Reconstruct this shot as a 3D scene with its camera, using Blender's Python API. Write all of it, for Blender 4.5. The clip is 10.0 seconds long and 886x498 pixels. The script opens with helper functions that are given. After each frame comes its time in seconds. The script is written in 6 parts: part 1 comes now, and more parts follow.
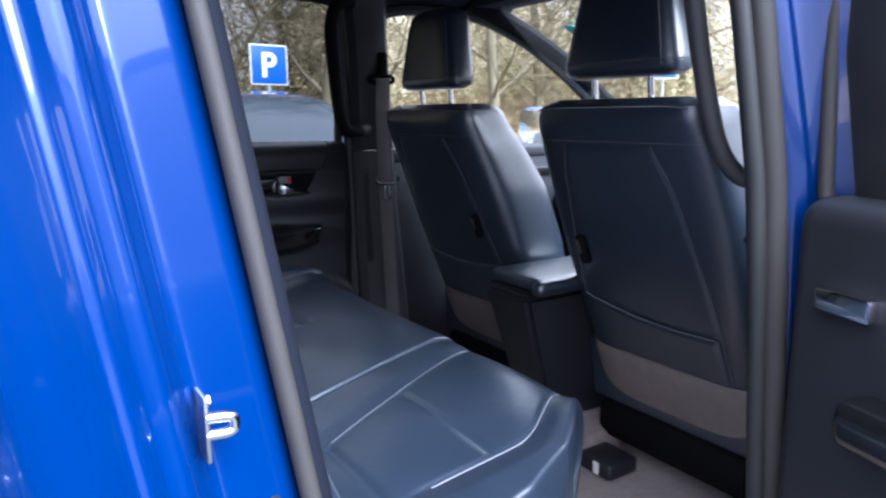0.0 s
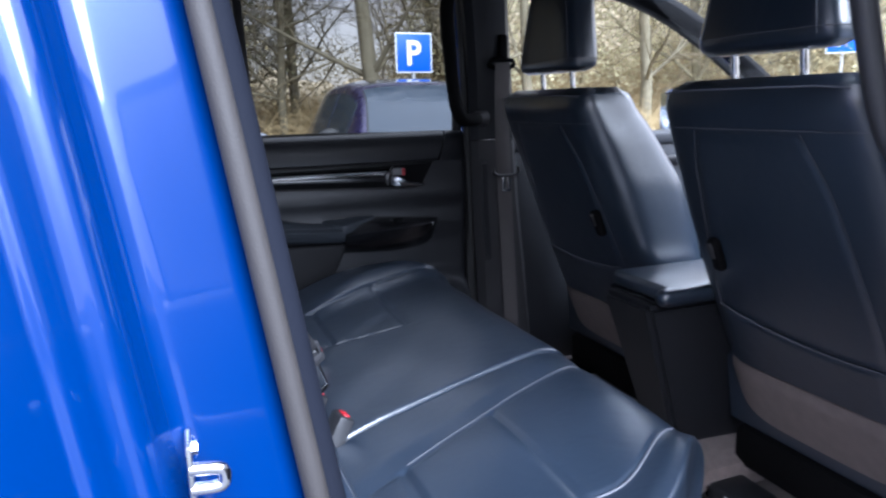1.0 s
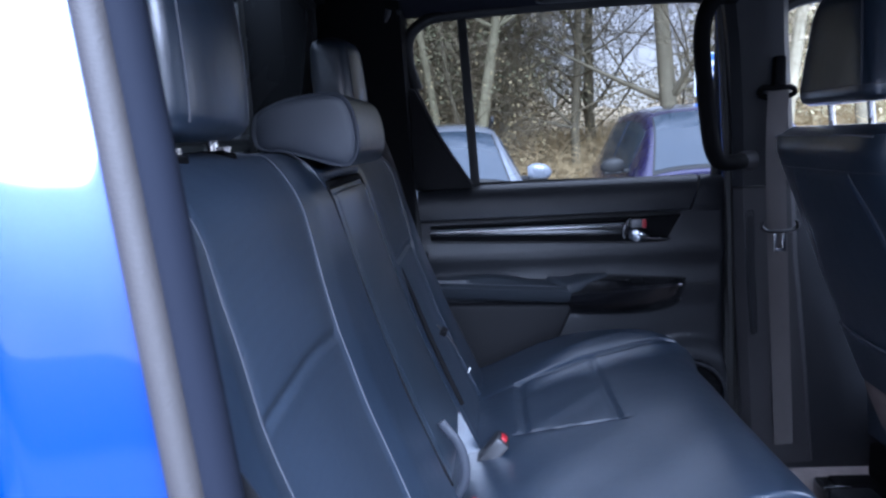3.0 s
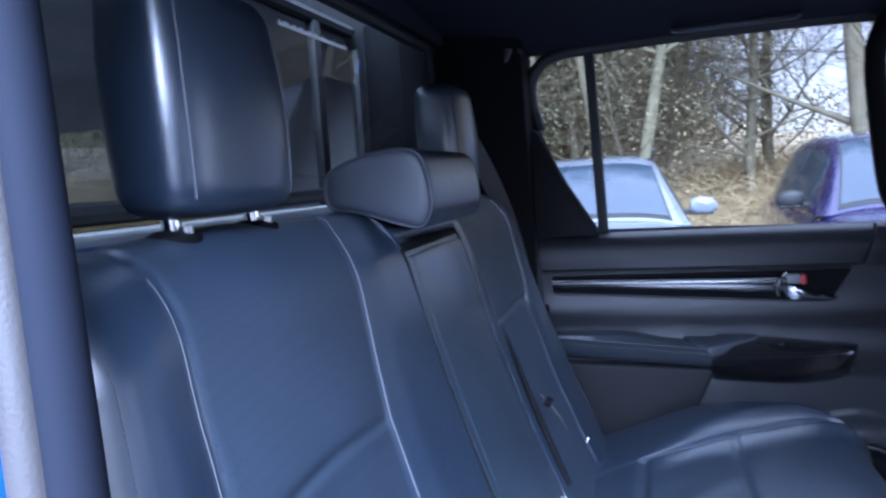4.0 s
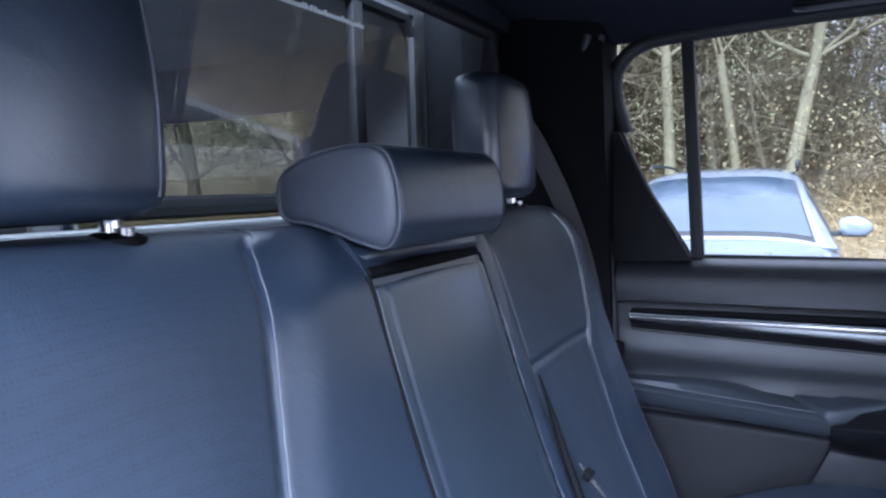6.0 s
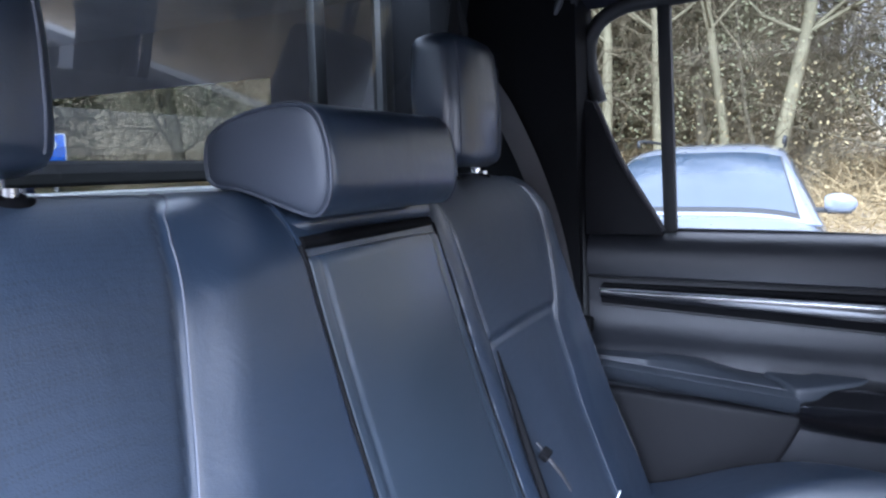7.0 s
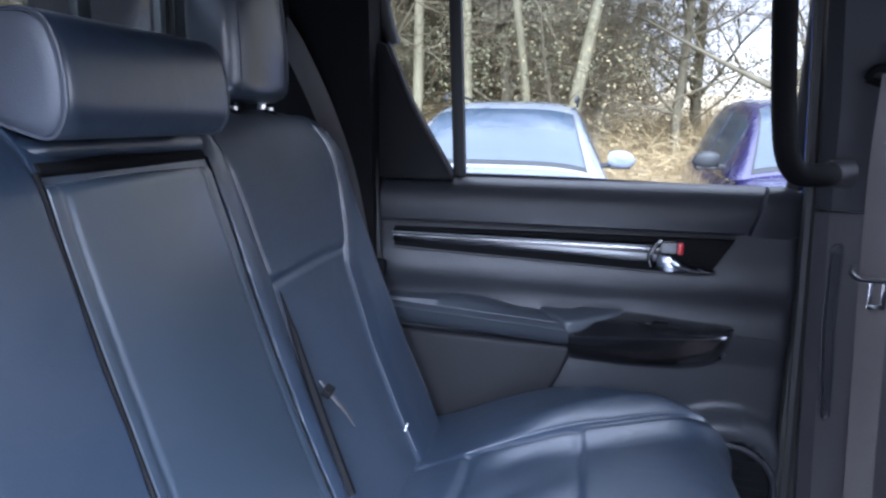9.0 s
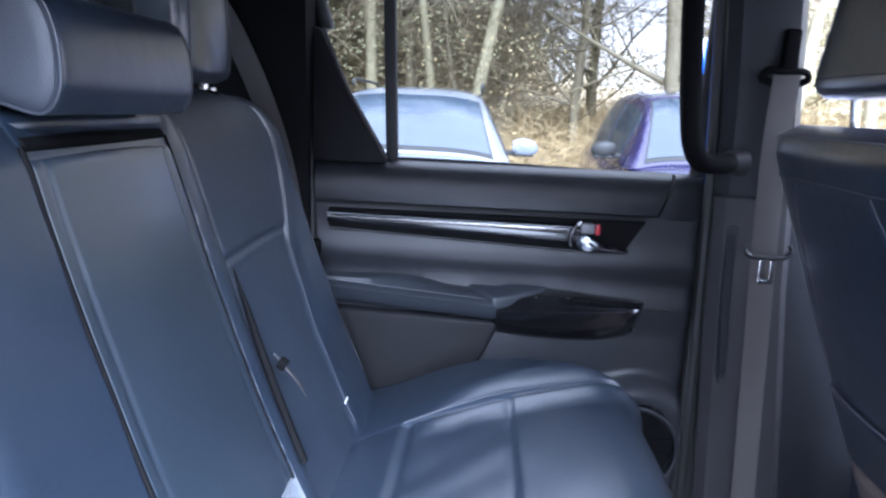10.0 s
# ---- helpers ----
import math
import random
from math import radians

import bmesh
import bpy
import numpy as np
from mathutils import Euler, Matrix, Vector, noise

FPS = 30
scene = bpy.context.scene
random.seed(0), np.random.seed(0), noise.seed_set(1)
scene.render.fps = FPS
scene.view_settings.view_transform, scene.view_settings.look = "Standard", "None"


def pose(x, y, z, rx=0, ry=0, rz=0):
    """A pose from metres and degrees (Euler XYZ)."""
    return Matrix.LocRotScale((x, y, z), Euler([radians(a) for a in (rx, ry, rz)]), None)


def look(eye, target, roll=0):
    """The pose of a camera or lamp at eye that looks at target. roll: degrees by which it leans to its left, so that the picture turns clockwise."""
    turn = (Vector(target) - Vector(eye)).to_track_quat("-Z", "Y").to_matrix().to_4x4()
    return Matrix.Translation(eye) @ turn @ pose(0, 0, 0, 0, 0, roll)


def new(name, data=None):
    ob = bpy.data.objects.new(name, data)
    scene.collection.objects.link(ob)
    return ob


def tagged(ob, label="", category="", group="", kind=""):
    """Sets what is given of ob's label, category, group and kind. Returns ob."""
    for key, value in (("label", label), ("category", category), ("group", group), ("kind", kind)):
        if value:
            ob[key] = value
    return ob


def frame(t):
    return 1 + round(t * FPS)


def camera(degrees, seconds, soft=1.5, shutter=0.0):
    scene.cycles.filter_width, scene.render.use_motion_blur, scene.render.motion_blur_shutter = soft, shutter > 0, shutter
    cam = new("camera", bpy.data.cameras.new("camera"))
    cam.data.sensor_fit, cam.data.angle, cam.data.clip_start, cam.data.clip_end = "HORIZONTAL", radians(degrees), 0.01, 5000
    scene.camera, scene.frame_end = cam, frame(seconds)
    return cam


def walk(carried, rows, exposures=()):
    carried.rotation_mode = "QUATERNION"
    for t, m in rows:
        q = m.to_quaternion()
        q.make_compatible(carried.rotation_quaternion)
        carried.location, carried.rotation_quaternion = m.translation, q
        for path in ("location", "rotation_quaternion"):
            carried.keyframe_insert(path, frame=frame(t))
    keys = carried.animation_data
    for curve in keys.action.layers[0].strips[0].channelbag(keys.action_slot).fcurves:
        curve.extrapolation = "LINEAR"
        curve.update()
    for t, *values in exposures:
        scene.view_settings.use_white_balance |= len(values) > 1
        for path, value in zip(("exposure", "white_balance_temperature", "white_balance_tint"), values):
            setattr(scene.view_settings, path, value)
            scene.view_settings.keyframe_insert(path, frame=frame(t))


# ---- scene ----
cam = camera(65.0, 10.0, soft=2.3, shutter=0.4)
PATH = [
    (0, (-0.085, -1.249, 1.237), (0.983, 0.399, 0.86), -0.4),
    (0.5, (-0.004, -1.231, 1.243), (0.867, 0.527, 0.857), -0.6),
    (1, (0.05, -1.177, 1.24), (0.74, 0.655, 0.83), -1.6),
    (1.5, (0.084, -1.133, 1.256), (0.609, 0.755, 0.86), -2.1),
    (2, (0.165, -1.105, 1.263), (0.42, 0.846, 0.905), -1.4),
    (2.2, (0.189, -1.098, 1.267), (0.318, 0.867, 0.913), -1.5),
    (3.3, (0.291, -0.938, 1.279), (0.077, 1.031, 1.002), -3.5),
    (3.5, (0.308, -0.915, 1.283), (0.009, 1.046, 1.029), -3.6),
    (4, (0.352, -0.868, 1.303), (-0.232, 1.035, 1.107), -3.7),
    (4.5, (0.341, -0.82, 1.311), (-0.376, 1.042, 1.17), -3.0),
    (5, (0.368, -0.747, 1.31), (-0.487, 1.057, 1.185), -2.3),
    (5.5, (0.399, -0.674, 1.304), (-0.52, 1.097, 1.163), -1.7),
    (7, (0.437, -0.565, 1.288), (-0.458, 1.208, 1.054), -1.3),
    (7.5, (0.45, -0.551, 1.28), (-0.377, 1.25, 1.007), -1.2),
    (8, (0.458, -0.549, 1.276), (-0.226, 1.305, 0.968), -0.4),
    (8.5, (0.472, -0.549, 1.276), (-0.059, 1.349, 0.937), 0.2),
    (9, (0.472, -0.549, 1.271), (0.082, 1.377, 0.899), 1.0),
    (9.5, (0.455, -0.568, 1.269), (0.184, 1.373, 0.871), 1.7),
    (10, (0.421, -0.613, 1.27), (0.315, 1.343, 0.867), 2.6),
]
walk(cam, [(t, look(eye, target, roll)) for t, eye, target, roll in PATH],
     [(0.0, 3.6, 5600, 14), (2.0, 3.45, 5500, 15), (3.5, 4.25, 4800, 18), (4.7, 4.7, 4750, 19), (5.5, 4.85, 5000, 17), (7.0, 5.0, 5300, 16), (10.0, 5.05, 5300, 16)])

# ---------------------------------------------------------------- light
world = bpy.data.worlds.new("world")
scene.world = world
world.use_nodes = True
_nt = world.node_tree
_sky = _nt.nodes.new("ShaderNodeTexSky")
_sky.sky_type = "NISHITA"
_sky.sun_disc = False
_sky.sun_elevation, _sky.sun_rotation = radians(40), radians(168)
_sky.air_density, _sky.dust_density, _sky.ozone_density = 1.0, 1.0, 2.0
_bg = _nt.nodes["Background"]
# broken pale cloud over the clear sky
_tc, _cl_noise, _cl_range, _cl_mix = _nt.nodes.new("ShaderNodeTexCoord"), _nt.nodes.new("ShaderNodeTexNoise"), _nt.nodes.new("ShaderNodeMapRange"), _nt.nodes.new("ShaderNodeMix")
_cl_noise.inputs["Scale"].default_value, _cl_noise.inputs["Detail"].default_value, _cl_noise.inputs["Roughness"].default_value = 2.4, 7.0, 0.6
_cl_range.inputs[1].default_value, _cl_range.inputs[2].default_value, _cl_range.inputs[3].default_value, _cl_range.inputs[4].default_value = 0.40, 0.62, 0.93, 0.99
_cl_mix.data_type = "RGBA"
# the cloud is dimmer and warmer towards the horizon
_sep, _rise, _tone = _nt.nodes.new("ShaderNodeSeparateXYZ"), _nt.nodes.new("ShaderNodeMapRange"), _nt.nodes.new("ShaderNodeMix")
_rise.inputs[1].default_value, _rise.inputs[2].default_value = 0.12, 0.60
_tone.data_type = "RGBA"
_tone.inputs[6].default_value, _tone.inputs[7].default_value = (0.90, 0.80, 0.76, 1), (3.6, 3.65, 3.9, 1)
_nt.links.new(_tc.outputs["Generated"], _sep.inputs[0])
_nt.links.new(_sep.outputs[2], _rise.inputs[0])
_nt.links.new(_rise.outputs[0], _tone.inputs[0])
_nt.links.new(_tone.outputs[2], _cl_mix.inputs[7])
_nt.links.new(_tc.outputs["Generated"], _cl_noise.inputs["Vector"])
_nt.links.new(_cl_noise.outputs[0], _cl_range.inputs[0])
_nt.links.new(_cl_range.outputs[0], _cl_mix.inputs[0])
_nt.links.new(_sky.outputs[0], _cl_mix.inputs[6])
_nt.links.new(_cl_mix.outputs[2], _bg.inputs[0])
_bg.inputs[1].default_value = 0.165
sun = new("sun", bpy.data.lights.new("sun", "SUN"))
sun.data.energy, sun.data.angle, sun.data.color = 1.4, radians(50), (0.88, 0.94, 1.0)
sun.matrix_world = look((0, 0, 0), (-0.15, 0.73, -0.63))


# ---------------------------------------------------------------- materials
def material(name, color, rough=0.5, metal=0.0, vary=0.15, vscale=6.0, bump=0.0, bscale=300.0, coat=0.0, coat_rough=0.05,
             rvary=0.1, spec=0.5, grain="noise", second=None, sheen=0.0, random_hue=False, wrinkle=0.0):
    m = bpy.data.materials.new(name)
    m.use_nodes = True
    nt = m.node_tree
    n, l = nt.nodes, nt.links
    b = n["Principled BSDF"]
    tc = n.new("ShaderNodeTexCoord")
    geo = tc.outputs["Object"]
    big = n.new("ShaderNodeTexNoise")
    big.inputs["Scale"].default_value, big.inputs["Detail"].default_value = vscale, 6.0
    l.new(geo, big.inputs["Vector"])
    ramp = n.new("ShaderNodeMix")
    ramp.data_type = "RGBA"
    c2 = second or tuple(min(1.0, c * (1 + 2 * vary)) for c in color)
    c1 = color if second else tuple(c * (1 - vary) for c in color)
    ramp.inputs[6].default_value, ramp.inputs[7].default_value = (*c1, 1), (*c2, 1)
    l.new(big.outputs[0], ramp.inputs[0])
    out = ramp.outputs[2]
    if random_hue:
        info = n.new("ShaderNodeNewGeometry")
        mul = n.new("ShaderNodeMix")
        mul.data_type, mul.blend_type = "RGBA", "MULTIPLY"
        mul.inputs[0].default_value = 1.0
        cr = n.new("ShaderNodeValToRGB")
        cr.color_ramp.elements[0].color, cr.color_ramp.elements[1].color = (0.86, 0.84, 0.80, 1), (1.06, 1.05, 1.02, 1)
        l.new(info.outputs["Random Per Island"], cr.inputs[0])
        l.new(out, mul.inputs[6])
        l.new(cr.outputs[0], mul.inputs[7])
        out = mul.outputs[2]
    l.new(out, b.inputs["Base Color"])
    fine = n.new("ShaderNodeTexNoise" if grain == "noise" else "ShaderNodeTexVoronoi")
    fine.inputs["Scale"].default_value = bscale
    l.new(geo, fine.inputs["Vector"])
    rr = n.new("ShaderNodeMapRange")
    rr.inputs[3].default_value, rr.inputs[4].default_value = max(0.02, rough - rvary), min(1.0, rough + rvary)
    l.new(big.outputs[0], rr.inputs[0])
    l.new(rr.outputs[0], b.inputs["Roughness"])
    b.inputs["Metallic"].default_value = metal
    b.inputs["Specular IOR Level"].default_value = spec
    b.inputs["Coat Weight"].default_value, b.inputs["Coat Roughness"].default_value = coat, coat_rough
    if sheen:
        b.inputs["Sheen Weight"].default_value = sheen
    low = None
    if wrinkle:
        fold = n.new("ShaderNodeTexNoise")
        fold.inputs["Scale"].default_value, fold.inputs["Detail"].default_value, fold.inputs["Distortion"].default_value = 26.0, 4.0, 0.8
        l.new(geo, fold.inputs["Vector"])
        low = n.new("ShaderNodeBump")
        low.inputs["Strength"].default_value, low.inputs["Distance"].default_value = wrinkle, 0.004
        l.new(fold.outputs[0], low.inputs["Height"])
    if bump:
        bn = n.new("ShaderNodeBump")
        bn.inputs["Strength"].default_value, bn.inputs["Distance"].default_value = bump, 0.001
        l.new(fine.outputs[0], bn.inputs["Height"])
        if low:
            l.new(low.outputs[0], bn.inputs["Normal"])
        l.new(bn.outputs[0], b.inputs["Normal"])
    return m


def glass_material(name, tint, gloss=1.5, rough=0.0):
    m = bpy.data.materials.new(name)
    m.use_nodes = True
    n, l = m.node_tree.nodes, m.node_tree.links
    n.remove(n["Principled BSDF"])
    clear, shine, mix, fres = n.new("ShaderNodeBsdfTransparent"), n.new("ShaderNodeBsdfGlossy"), n.new("ShaderNodeMixShader"), n.new("ShaderNodeLayerWeight")
    power, gain = n.new("ShaderNodeMath"), n.new("ShaderNodeMath")
    power.operation, gain.operation = "POWER", "MULTIPLY_ADD"
    power.inputs[1].default_value, gain.inputs[1].default_value, gain.inputs[2].default_value = 4.0, 0.5, gloss
    clear.inputs[0].default_value = (*tint, 1)
    shine.inputs["Roughness"].default_value = rough
    l.new(fres.outputs["Facing"], power.inputs[0])
    l.new(power.outputs[0], gain.inputs[0])
    l.new(gain.outputs[0], mix.inputs[0])
    l.new(clear.outputs[0], mix.inputs[1])
    l.new(shine.outputs[0], mix.inputs[2])
    l.new(mix.outputs[0], n["Material Output"].inputs[0])
    return m


LEATHER = material("black_leather", (0.014, 0.022, 0.036), 0.33, vary=0.12, vscale=9, bump=0.12, bscale=900, grain="voronoi", rvary=0.05, spec=1.0, coat=0.65, coat_rough=0.27, wrinkle=0.22)
LEATHER_SMOOTH = material("smooth_black_leather", (0.019, 0.028, 0.040), 0.30, vary=0.12, vscale=9, bump=0.08, bscale=900, grain="voronoi", rvary=0.04, spec=1.0, coat=1.0, coat_rough=0.30, wrinkle=0.10)
LEATHER_SMOOTH.node_tree.nodes["Principled BSDF"].inputs["Coat IOR"].default_value = 1.6
LEATHER_SIDE = material("matt_black_leather", (0.019, 0.022, 0.030), 0.55, vary=0.12, vscale=9, bump=0.15, bscale=900, grain="voronoi", rvary=0.05, spec=0.6)
LEATHER_SOFT = material("soft_black_leatherette", (0.020, 0.024, 0.030), 0.50, vary=0.12, vscale=9, bump=0.15, bscale=900, grain="voronoi", rvary=0.05, spec=0.5)


def perforated(name, color):
    """Leather with rows of tiny holes."""
    m = material(name, color, 0.48, vary=0.12, vscale=9, bump=0.2, bscale=900, grain="voronoi", rvary=0.05, spec=0.7, wrinkle=0.22)
    n, l = m.node_tree.nodes, m.node_tree.links
    tc, vor, ramp, mul = n.new("ShaderNodeTexCoord"), n.new("ShaderNodeTexVoronoi"), n.new("ShaderNodeMapRange"), n.new("ShaderNodeMix")
    vor.inputs["Scale"].default_value, vor.inputs["Randomness"].default_value = 300.0, 0.15
    ramp.inputs[1].default_value, ramp.inputs[2].default_value, ramp.inputs[3].default_value = 0.25, 0.42, 0.7
    mul.data_type, mul.blend_type = "RGBA", "MULTIPLY"
    mul.inputs[0].default_value = 1.0
    b = n["Principled BSDF"]
    old = b.inputs["Base Color"].links[0].from_socket
    l.new(tc.outputs["Object"], vor.inputs["Vector"])
    l.new(vor.outputs["Distance"], ramp.inputs[0])
    l.new(old, mul.inputs[6])
    l.new(ramp.outputs[0], mul.inputs[7])
    l.new(mul.outputs[2], b.inputs["Base Color"])
    return m


LEATHER_HOLES = perforated("perforated_black_leather", (0.016, 0.024, 0.038))
TRIM = material("grained_black_plastic", (0.0155, 0.0165, 0.0195), 0.42, spec=0.4, vary=0.12, vscale=14, bump=0.35, bscale=700, rvary=0.06)
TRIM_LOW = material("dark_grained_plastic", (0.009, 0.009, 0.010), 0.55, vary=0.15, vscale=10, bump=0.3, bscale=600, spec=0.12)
TRIM_GREY = material("grey_pillar_plastic", (0.032, 0.031, 0.033), 0.48, vary=0.12, vscale=10, bump=0.3, bscale=700)
TRIM_DARK = material("dark_soft_plastic", (0.0035, 0.0035, 0.004), 0.75, vary=0.15, vscale=10, bump=0.3, bscale=500, spec=0.1)
PIANO = material("gloss_black_plastic", (0.006, 0.006, 0.007), 0.2, vary=0.1, coat=0.8, coat_rough=0.12, rvary=0.04)
CHROME = material("chrome", (0.75, 0.76, 0.78), 0.1, metal=1.0, vary=0.03, rvary=0.04)
CHROME_DARK = material("dark_chrome", (0.30, 0.31, 0.33), 0.16, metal=1.0, vary=0.05, rvary=0.05)
SATIN_CHROME = material("satin_chrome", (0.72, 0.73, 0.75), 0.32, metal=1.0, vary=0.03, rvary=0.04)
STEEL = material("zinc_steel", (0.55, 0.55, 0.54), 0.28, metal=1.0, vary=0.1, vscale=30, bump=0.1, bscale=200)
BELT = material("taupe_webbing", (0.080, 0.072, 0.070), 0.8, vary=0.1, vscale=40, bump=0.5, bscale=900, sheen=0.2)
CARPET = material("brown_carpet", (0.19, 0.15, 0.135), 0.95, vary=0.3, vscale=60, bump=0.9, bscale=900, sheen=0.3)
FABRIC_BROWN = material("brown_grey_fabric", (0.17, 0.14, 0.13), 0.9, vary=0.15, vscale=40, bump=0.5, bscale=900)
HEADLINER = material("black_headliner_cloth", (0.018, 0.019, 0.026), 0.98, spec=0.1, vary=0.15, vscale=30, bump=0.5, bscale=900)
SEAL = material("grey_flocked_rubber", (0.021, 0.018, 0.017), 0.7, vary=0.15, vscale=25, bump=0.4, bscale=500)
TRIM_SOFT = material("dark_soft_touch_plastic", (0.006, 0.0072, 0.012), 0.8, vary=0.1, vscale=14, bump=0.1, bscale=900, spec=0.1)
RUBBER = material("black_rubber", (0.012, 0.012, 0.012), 0.6, vary=0.2, vscale=20, bump=0.2, bscale=300)
BLUE = material("blue_metallic_paint", (0.0005, 0.024, 0.135), 0.26, metal=0.3, vary=0.06, vscale=3, bump=0.03, bscale=2500, coat=0.8, coat_rough=0.04, rvary=0.04)
BLUE.node_tree.nodes["Principled BSDF"].inputs["Coat IOR"].default_value = 1.5
THREAD = material("grey_thread", (0.13, 0.135, 0.155), 0.7, vary=0.1, vscale=300)
THREAD_DARK = material("dark_thread", (0.075, 0.078, 0.09), 0.7, vary=0.1, vscale=300)
RED = material("red_plastic", (0.36, 0.015, 0.022), 0.35, vary=0.08)
BELT_BLACK = material("black_webbing", (0.010, 0.010, 0.012), 0.7, vary=0.15, vscale=40, bump=0.5, bscale=900)
KNOB_GREY = material("light_grey_plastic", (0.16, 0.16, 0.165), 0.35, vary=0.08, vscale=20)
BUCKLE_GREY = material("dark_grey_plastic", (0.018, 0.018, 0.020), 0.42, vary=0.1, vscale=20)
HAZE_WOOD = material("hazy_winter_wood", (0.36, 0.30, 0.205), 1.0, vary=0.3, vscale=0.5, bump=1.0, bscale=8, spec=0.0, second=(0.44, 0.37, 0.26))
TEAL = material("teal_plastic", (0.03, 0.45, 0.42), 0.4, vary=0.05)
LABEL_WHITE = material("white_label", (0.75, 0.75, 0.74), 0.6, vary=0.05, vscale=40)
LINER = material("grey_canopy_lining", (0.26, 0.25, 0.255), 0.95, vary=0.2, vscale=8, bump=0.6, bscale=300)
BED_GREY = material("grey_bed_plastic", (0.22, 0.22, 0.21), 0.6, vary=0.15, vscale=10, bump=0.3, bscale=300)
SILL_PALE = material("pale_grey_sill", (0.50, 0.50, 0.47), 0.6, vary=0.1, vscale=10, bump=0.2, bscale=300)
WINDOW = glass_material("clear_glass", (0.31, 0.315, 0.305), 0.006)
WINDOW_FRONT = glass_material("front_glass", (0.93, 0.95, 0.94), 0.006)
WINDOW_REAR = glass_material("privacy_glass", (0.35, 0.375, 0.375), 0.05)
WINDOW_CANOPY = glass_material("dark_canopy_glass", (0.17, 0.175, 0.17), 0.03)
WHITE_PAINT = material("silver_white_paint", (0.165, 0.18, 0.21), 0.3, metal=0.1, vary=0.03, coat=1.0, coat_rough=0.02)
DARK_BLUE_PAINT = material("violet_blue_paint", (0.016, 0.012, 0.06), 0.28, metal=0.3, vary=0.04, coat=1.0, coat_rough=0.02)
CAR_GLASS = material("dark_car_glass", (0.022, 0.034, 0.050), 0.05, vary=0.1, spec=0.8)
TYRE = material("tyre_rubber", (0.02, 0.02, 0.02), 0.8, vary=0.2, vscale=20, bump=0.3, bscale=200)
ALLOY = material("alloy_wheel", (0.5, 0.5, 0.52), 0.3, metal=0.9, vary=0.05)
LAMP_GLASS = material("headlight_lens", (0.6, 0.62, 0.65), 0.12, vary=0.1, coat=1.0)
SIGN_BLUE = material("sign_blue", (0.005, 0.095, 0.50), 0.4, vary=0.05)
SIGN_WHITE = material("sign_white", (0.8, 0.8, 0.8), 0.45, vary=0.04)
POST_GREY = material("galvanised_post", (0.38, 0.38, 0.38), 0.5, metal=0.5, vary=0.1, vscale=20)
ASPHALT = material("asphalt", (0.045, 0.045, 0.048), 0.9, vary=0.3, vscale=2, bump=0.8, bscale=120)
EARTH = material("leaf_litter_earth", (0.31, 0.245, 0.16), 0.95, vary=0.5, vscale=1.5, bump=1.0, bscale=40)
WALL_BROWN = material("weathered_brown_wall", (0.10, 0.085, 0.07), 0.9, vary=0.3, vscale=2, bump=0.8, bscale=60)
KERB = material("kerb_concrete", (0.32, 0.31, 0.29), 0.9, vary=0.2, vscale=5, bump=0.6, bscale=80)
BARK = material("grey_brown_bark", (0.135, 0.118, 0.080), 0.9, vary=0.35, vscale=5, bump=1.0, bscale=40, spec=0.05)
BARK_PALE = material("pale_olive_bark", (0.150, 0.135, 0.085), 0.9, vary=0.3, vscale=4, bump=1.0, bscale=40, spec=0.05)
TWIG = material("brown_twigs", (0.125, 0.105, 0.068), 0.9, vary=0.2, vscale=3, random_hue=True, spec=0.05)
BRAMBLE = material("dry_bramble_stems", (0.31, 0.24, 0.135), 0.9, vary=0.35, vscale=1.2, random_hue=True, spec=0.05)
DRY_PALE = material("pale_dry_leaves", (0.55, 0.51, 0.33), 0.85, vary=0.25, vscale=0.6, random_hue=True, spec=0.05)
OLIVE = material("olive_evergreen_leaves", (0.185, 0.175, 0.105), 0.7, vary=0.3, vscale=0.8, random_hue=True, spec=0.05)
DRY_LEAF = material("dry_beige_leaves", (0.22, 0.18, 0.10), 0.85, vary=0.3, vscale=1.0, random_hue=True, spec=0.05)
IVY = material("ivy_leaves", (0.16, 0.158, 0.095), 0.7, vary=0.2, vscale=1.5, random_hue=True, spec=0.05)


# ---------------------------------------------------------------- mesh helpers
def finish(ob, angle=38):
    me = ob.data
    me.polygons.foreach_set("use_smooth", [True] * len(me.polygons))
    me.set_sharp_from_angle(angle=radians(angle))
    return ob


def part(name, bm, mat, parent=None, label="", angle=38):
    me = bpy.data.meshes.new(name)
    bmesh.ops.recalc_face_normals(bm, faces=bm.faces)
    bm.to_mesh(me)
    bm.free()
    me.materials.append(mat)
    ob = new(name, me)
    finish(ob, angle)
    ob.parent = parent
    if label:
        ob["label"] = label
    return ob


def raw(name, verts, faces, mat, parent=None, label="", smooth=True):
    me = bpy.data.meshes.new(name)
    me.from_pydata([tuple(v) for v in verts], [], faces)
    me.materials.append(mat)
    if smooth:
        me.polygons.foreach_set("use_smooth", [True] * len(me.polygons))
    ob = new(name, me)
    ob.parent = parent
    if label:
        ob["label"] = label
    return ob


def thing(name, at, label, category, group="", kind=""):
    e = new(name)
    e.location = at
    e.empty_display_size = 0.05
    tagged(e, label, category, group, kind)
    return e


def seat_part(ob, parent):
    ob.parent = parent
    ob.matrix_parent_inverse = Matrix.Translation(parent.location).inverted()
    return ob


def P(name, bm, mat, parent, label="", angle=38):
    """A part given in world places under a thing."""
    ob = part(name, bm, mat, None, label, angle)
    return seat_part(ob, parent)


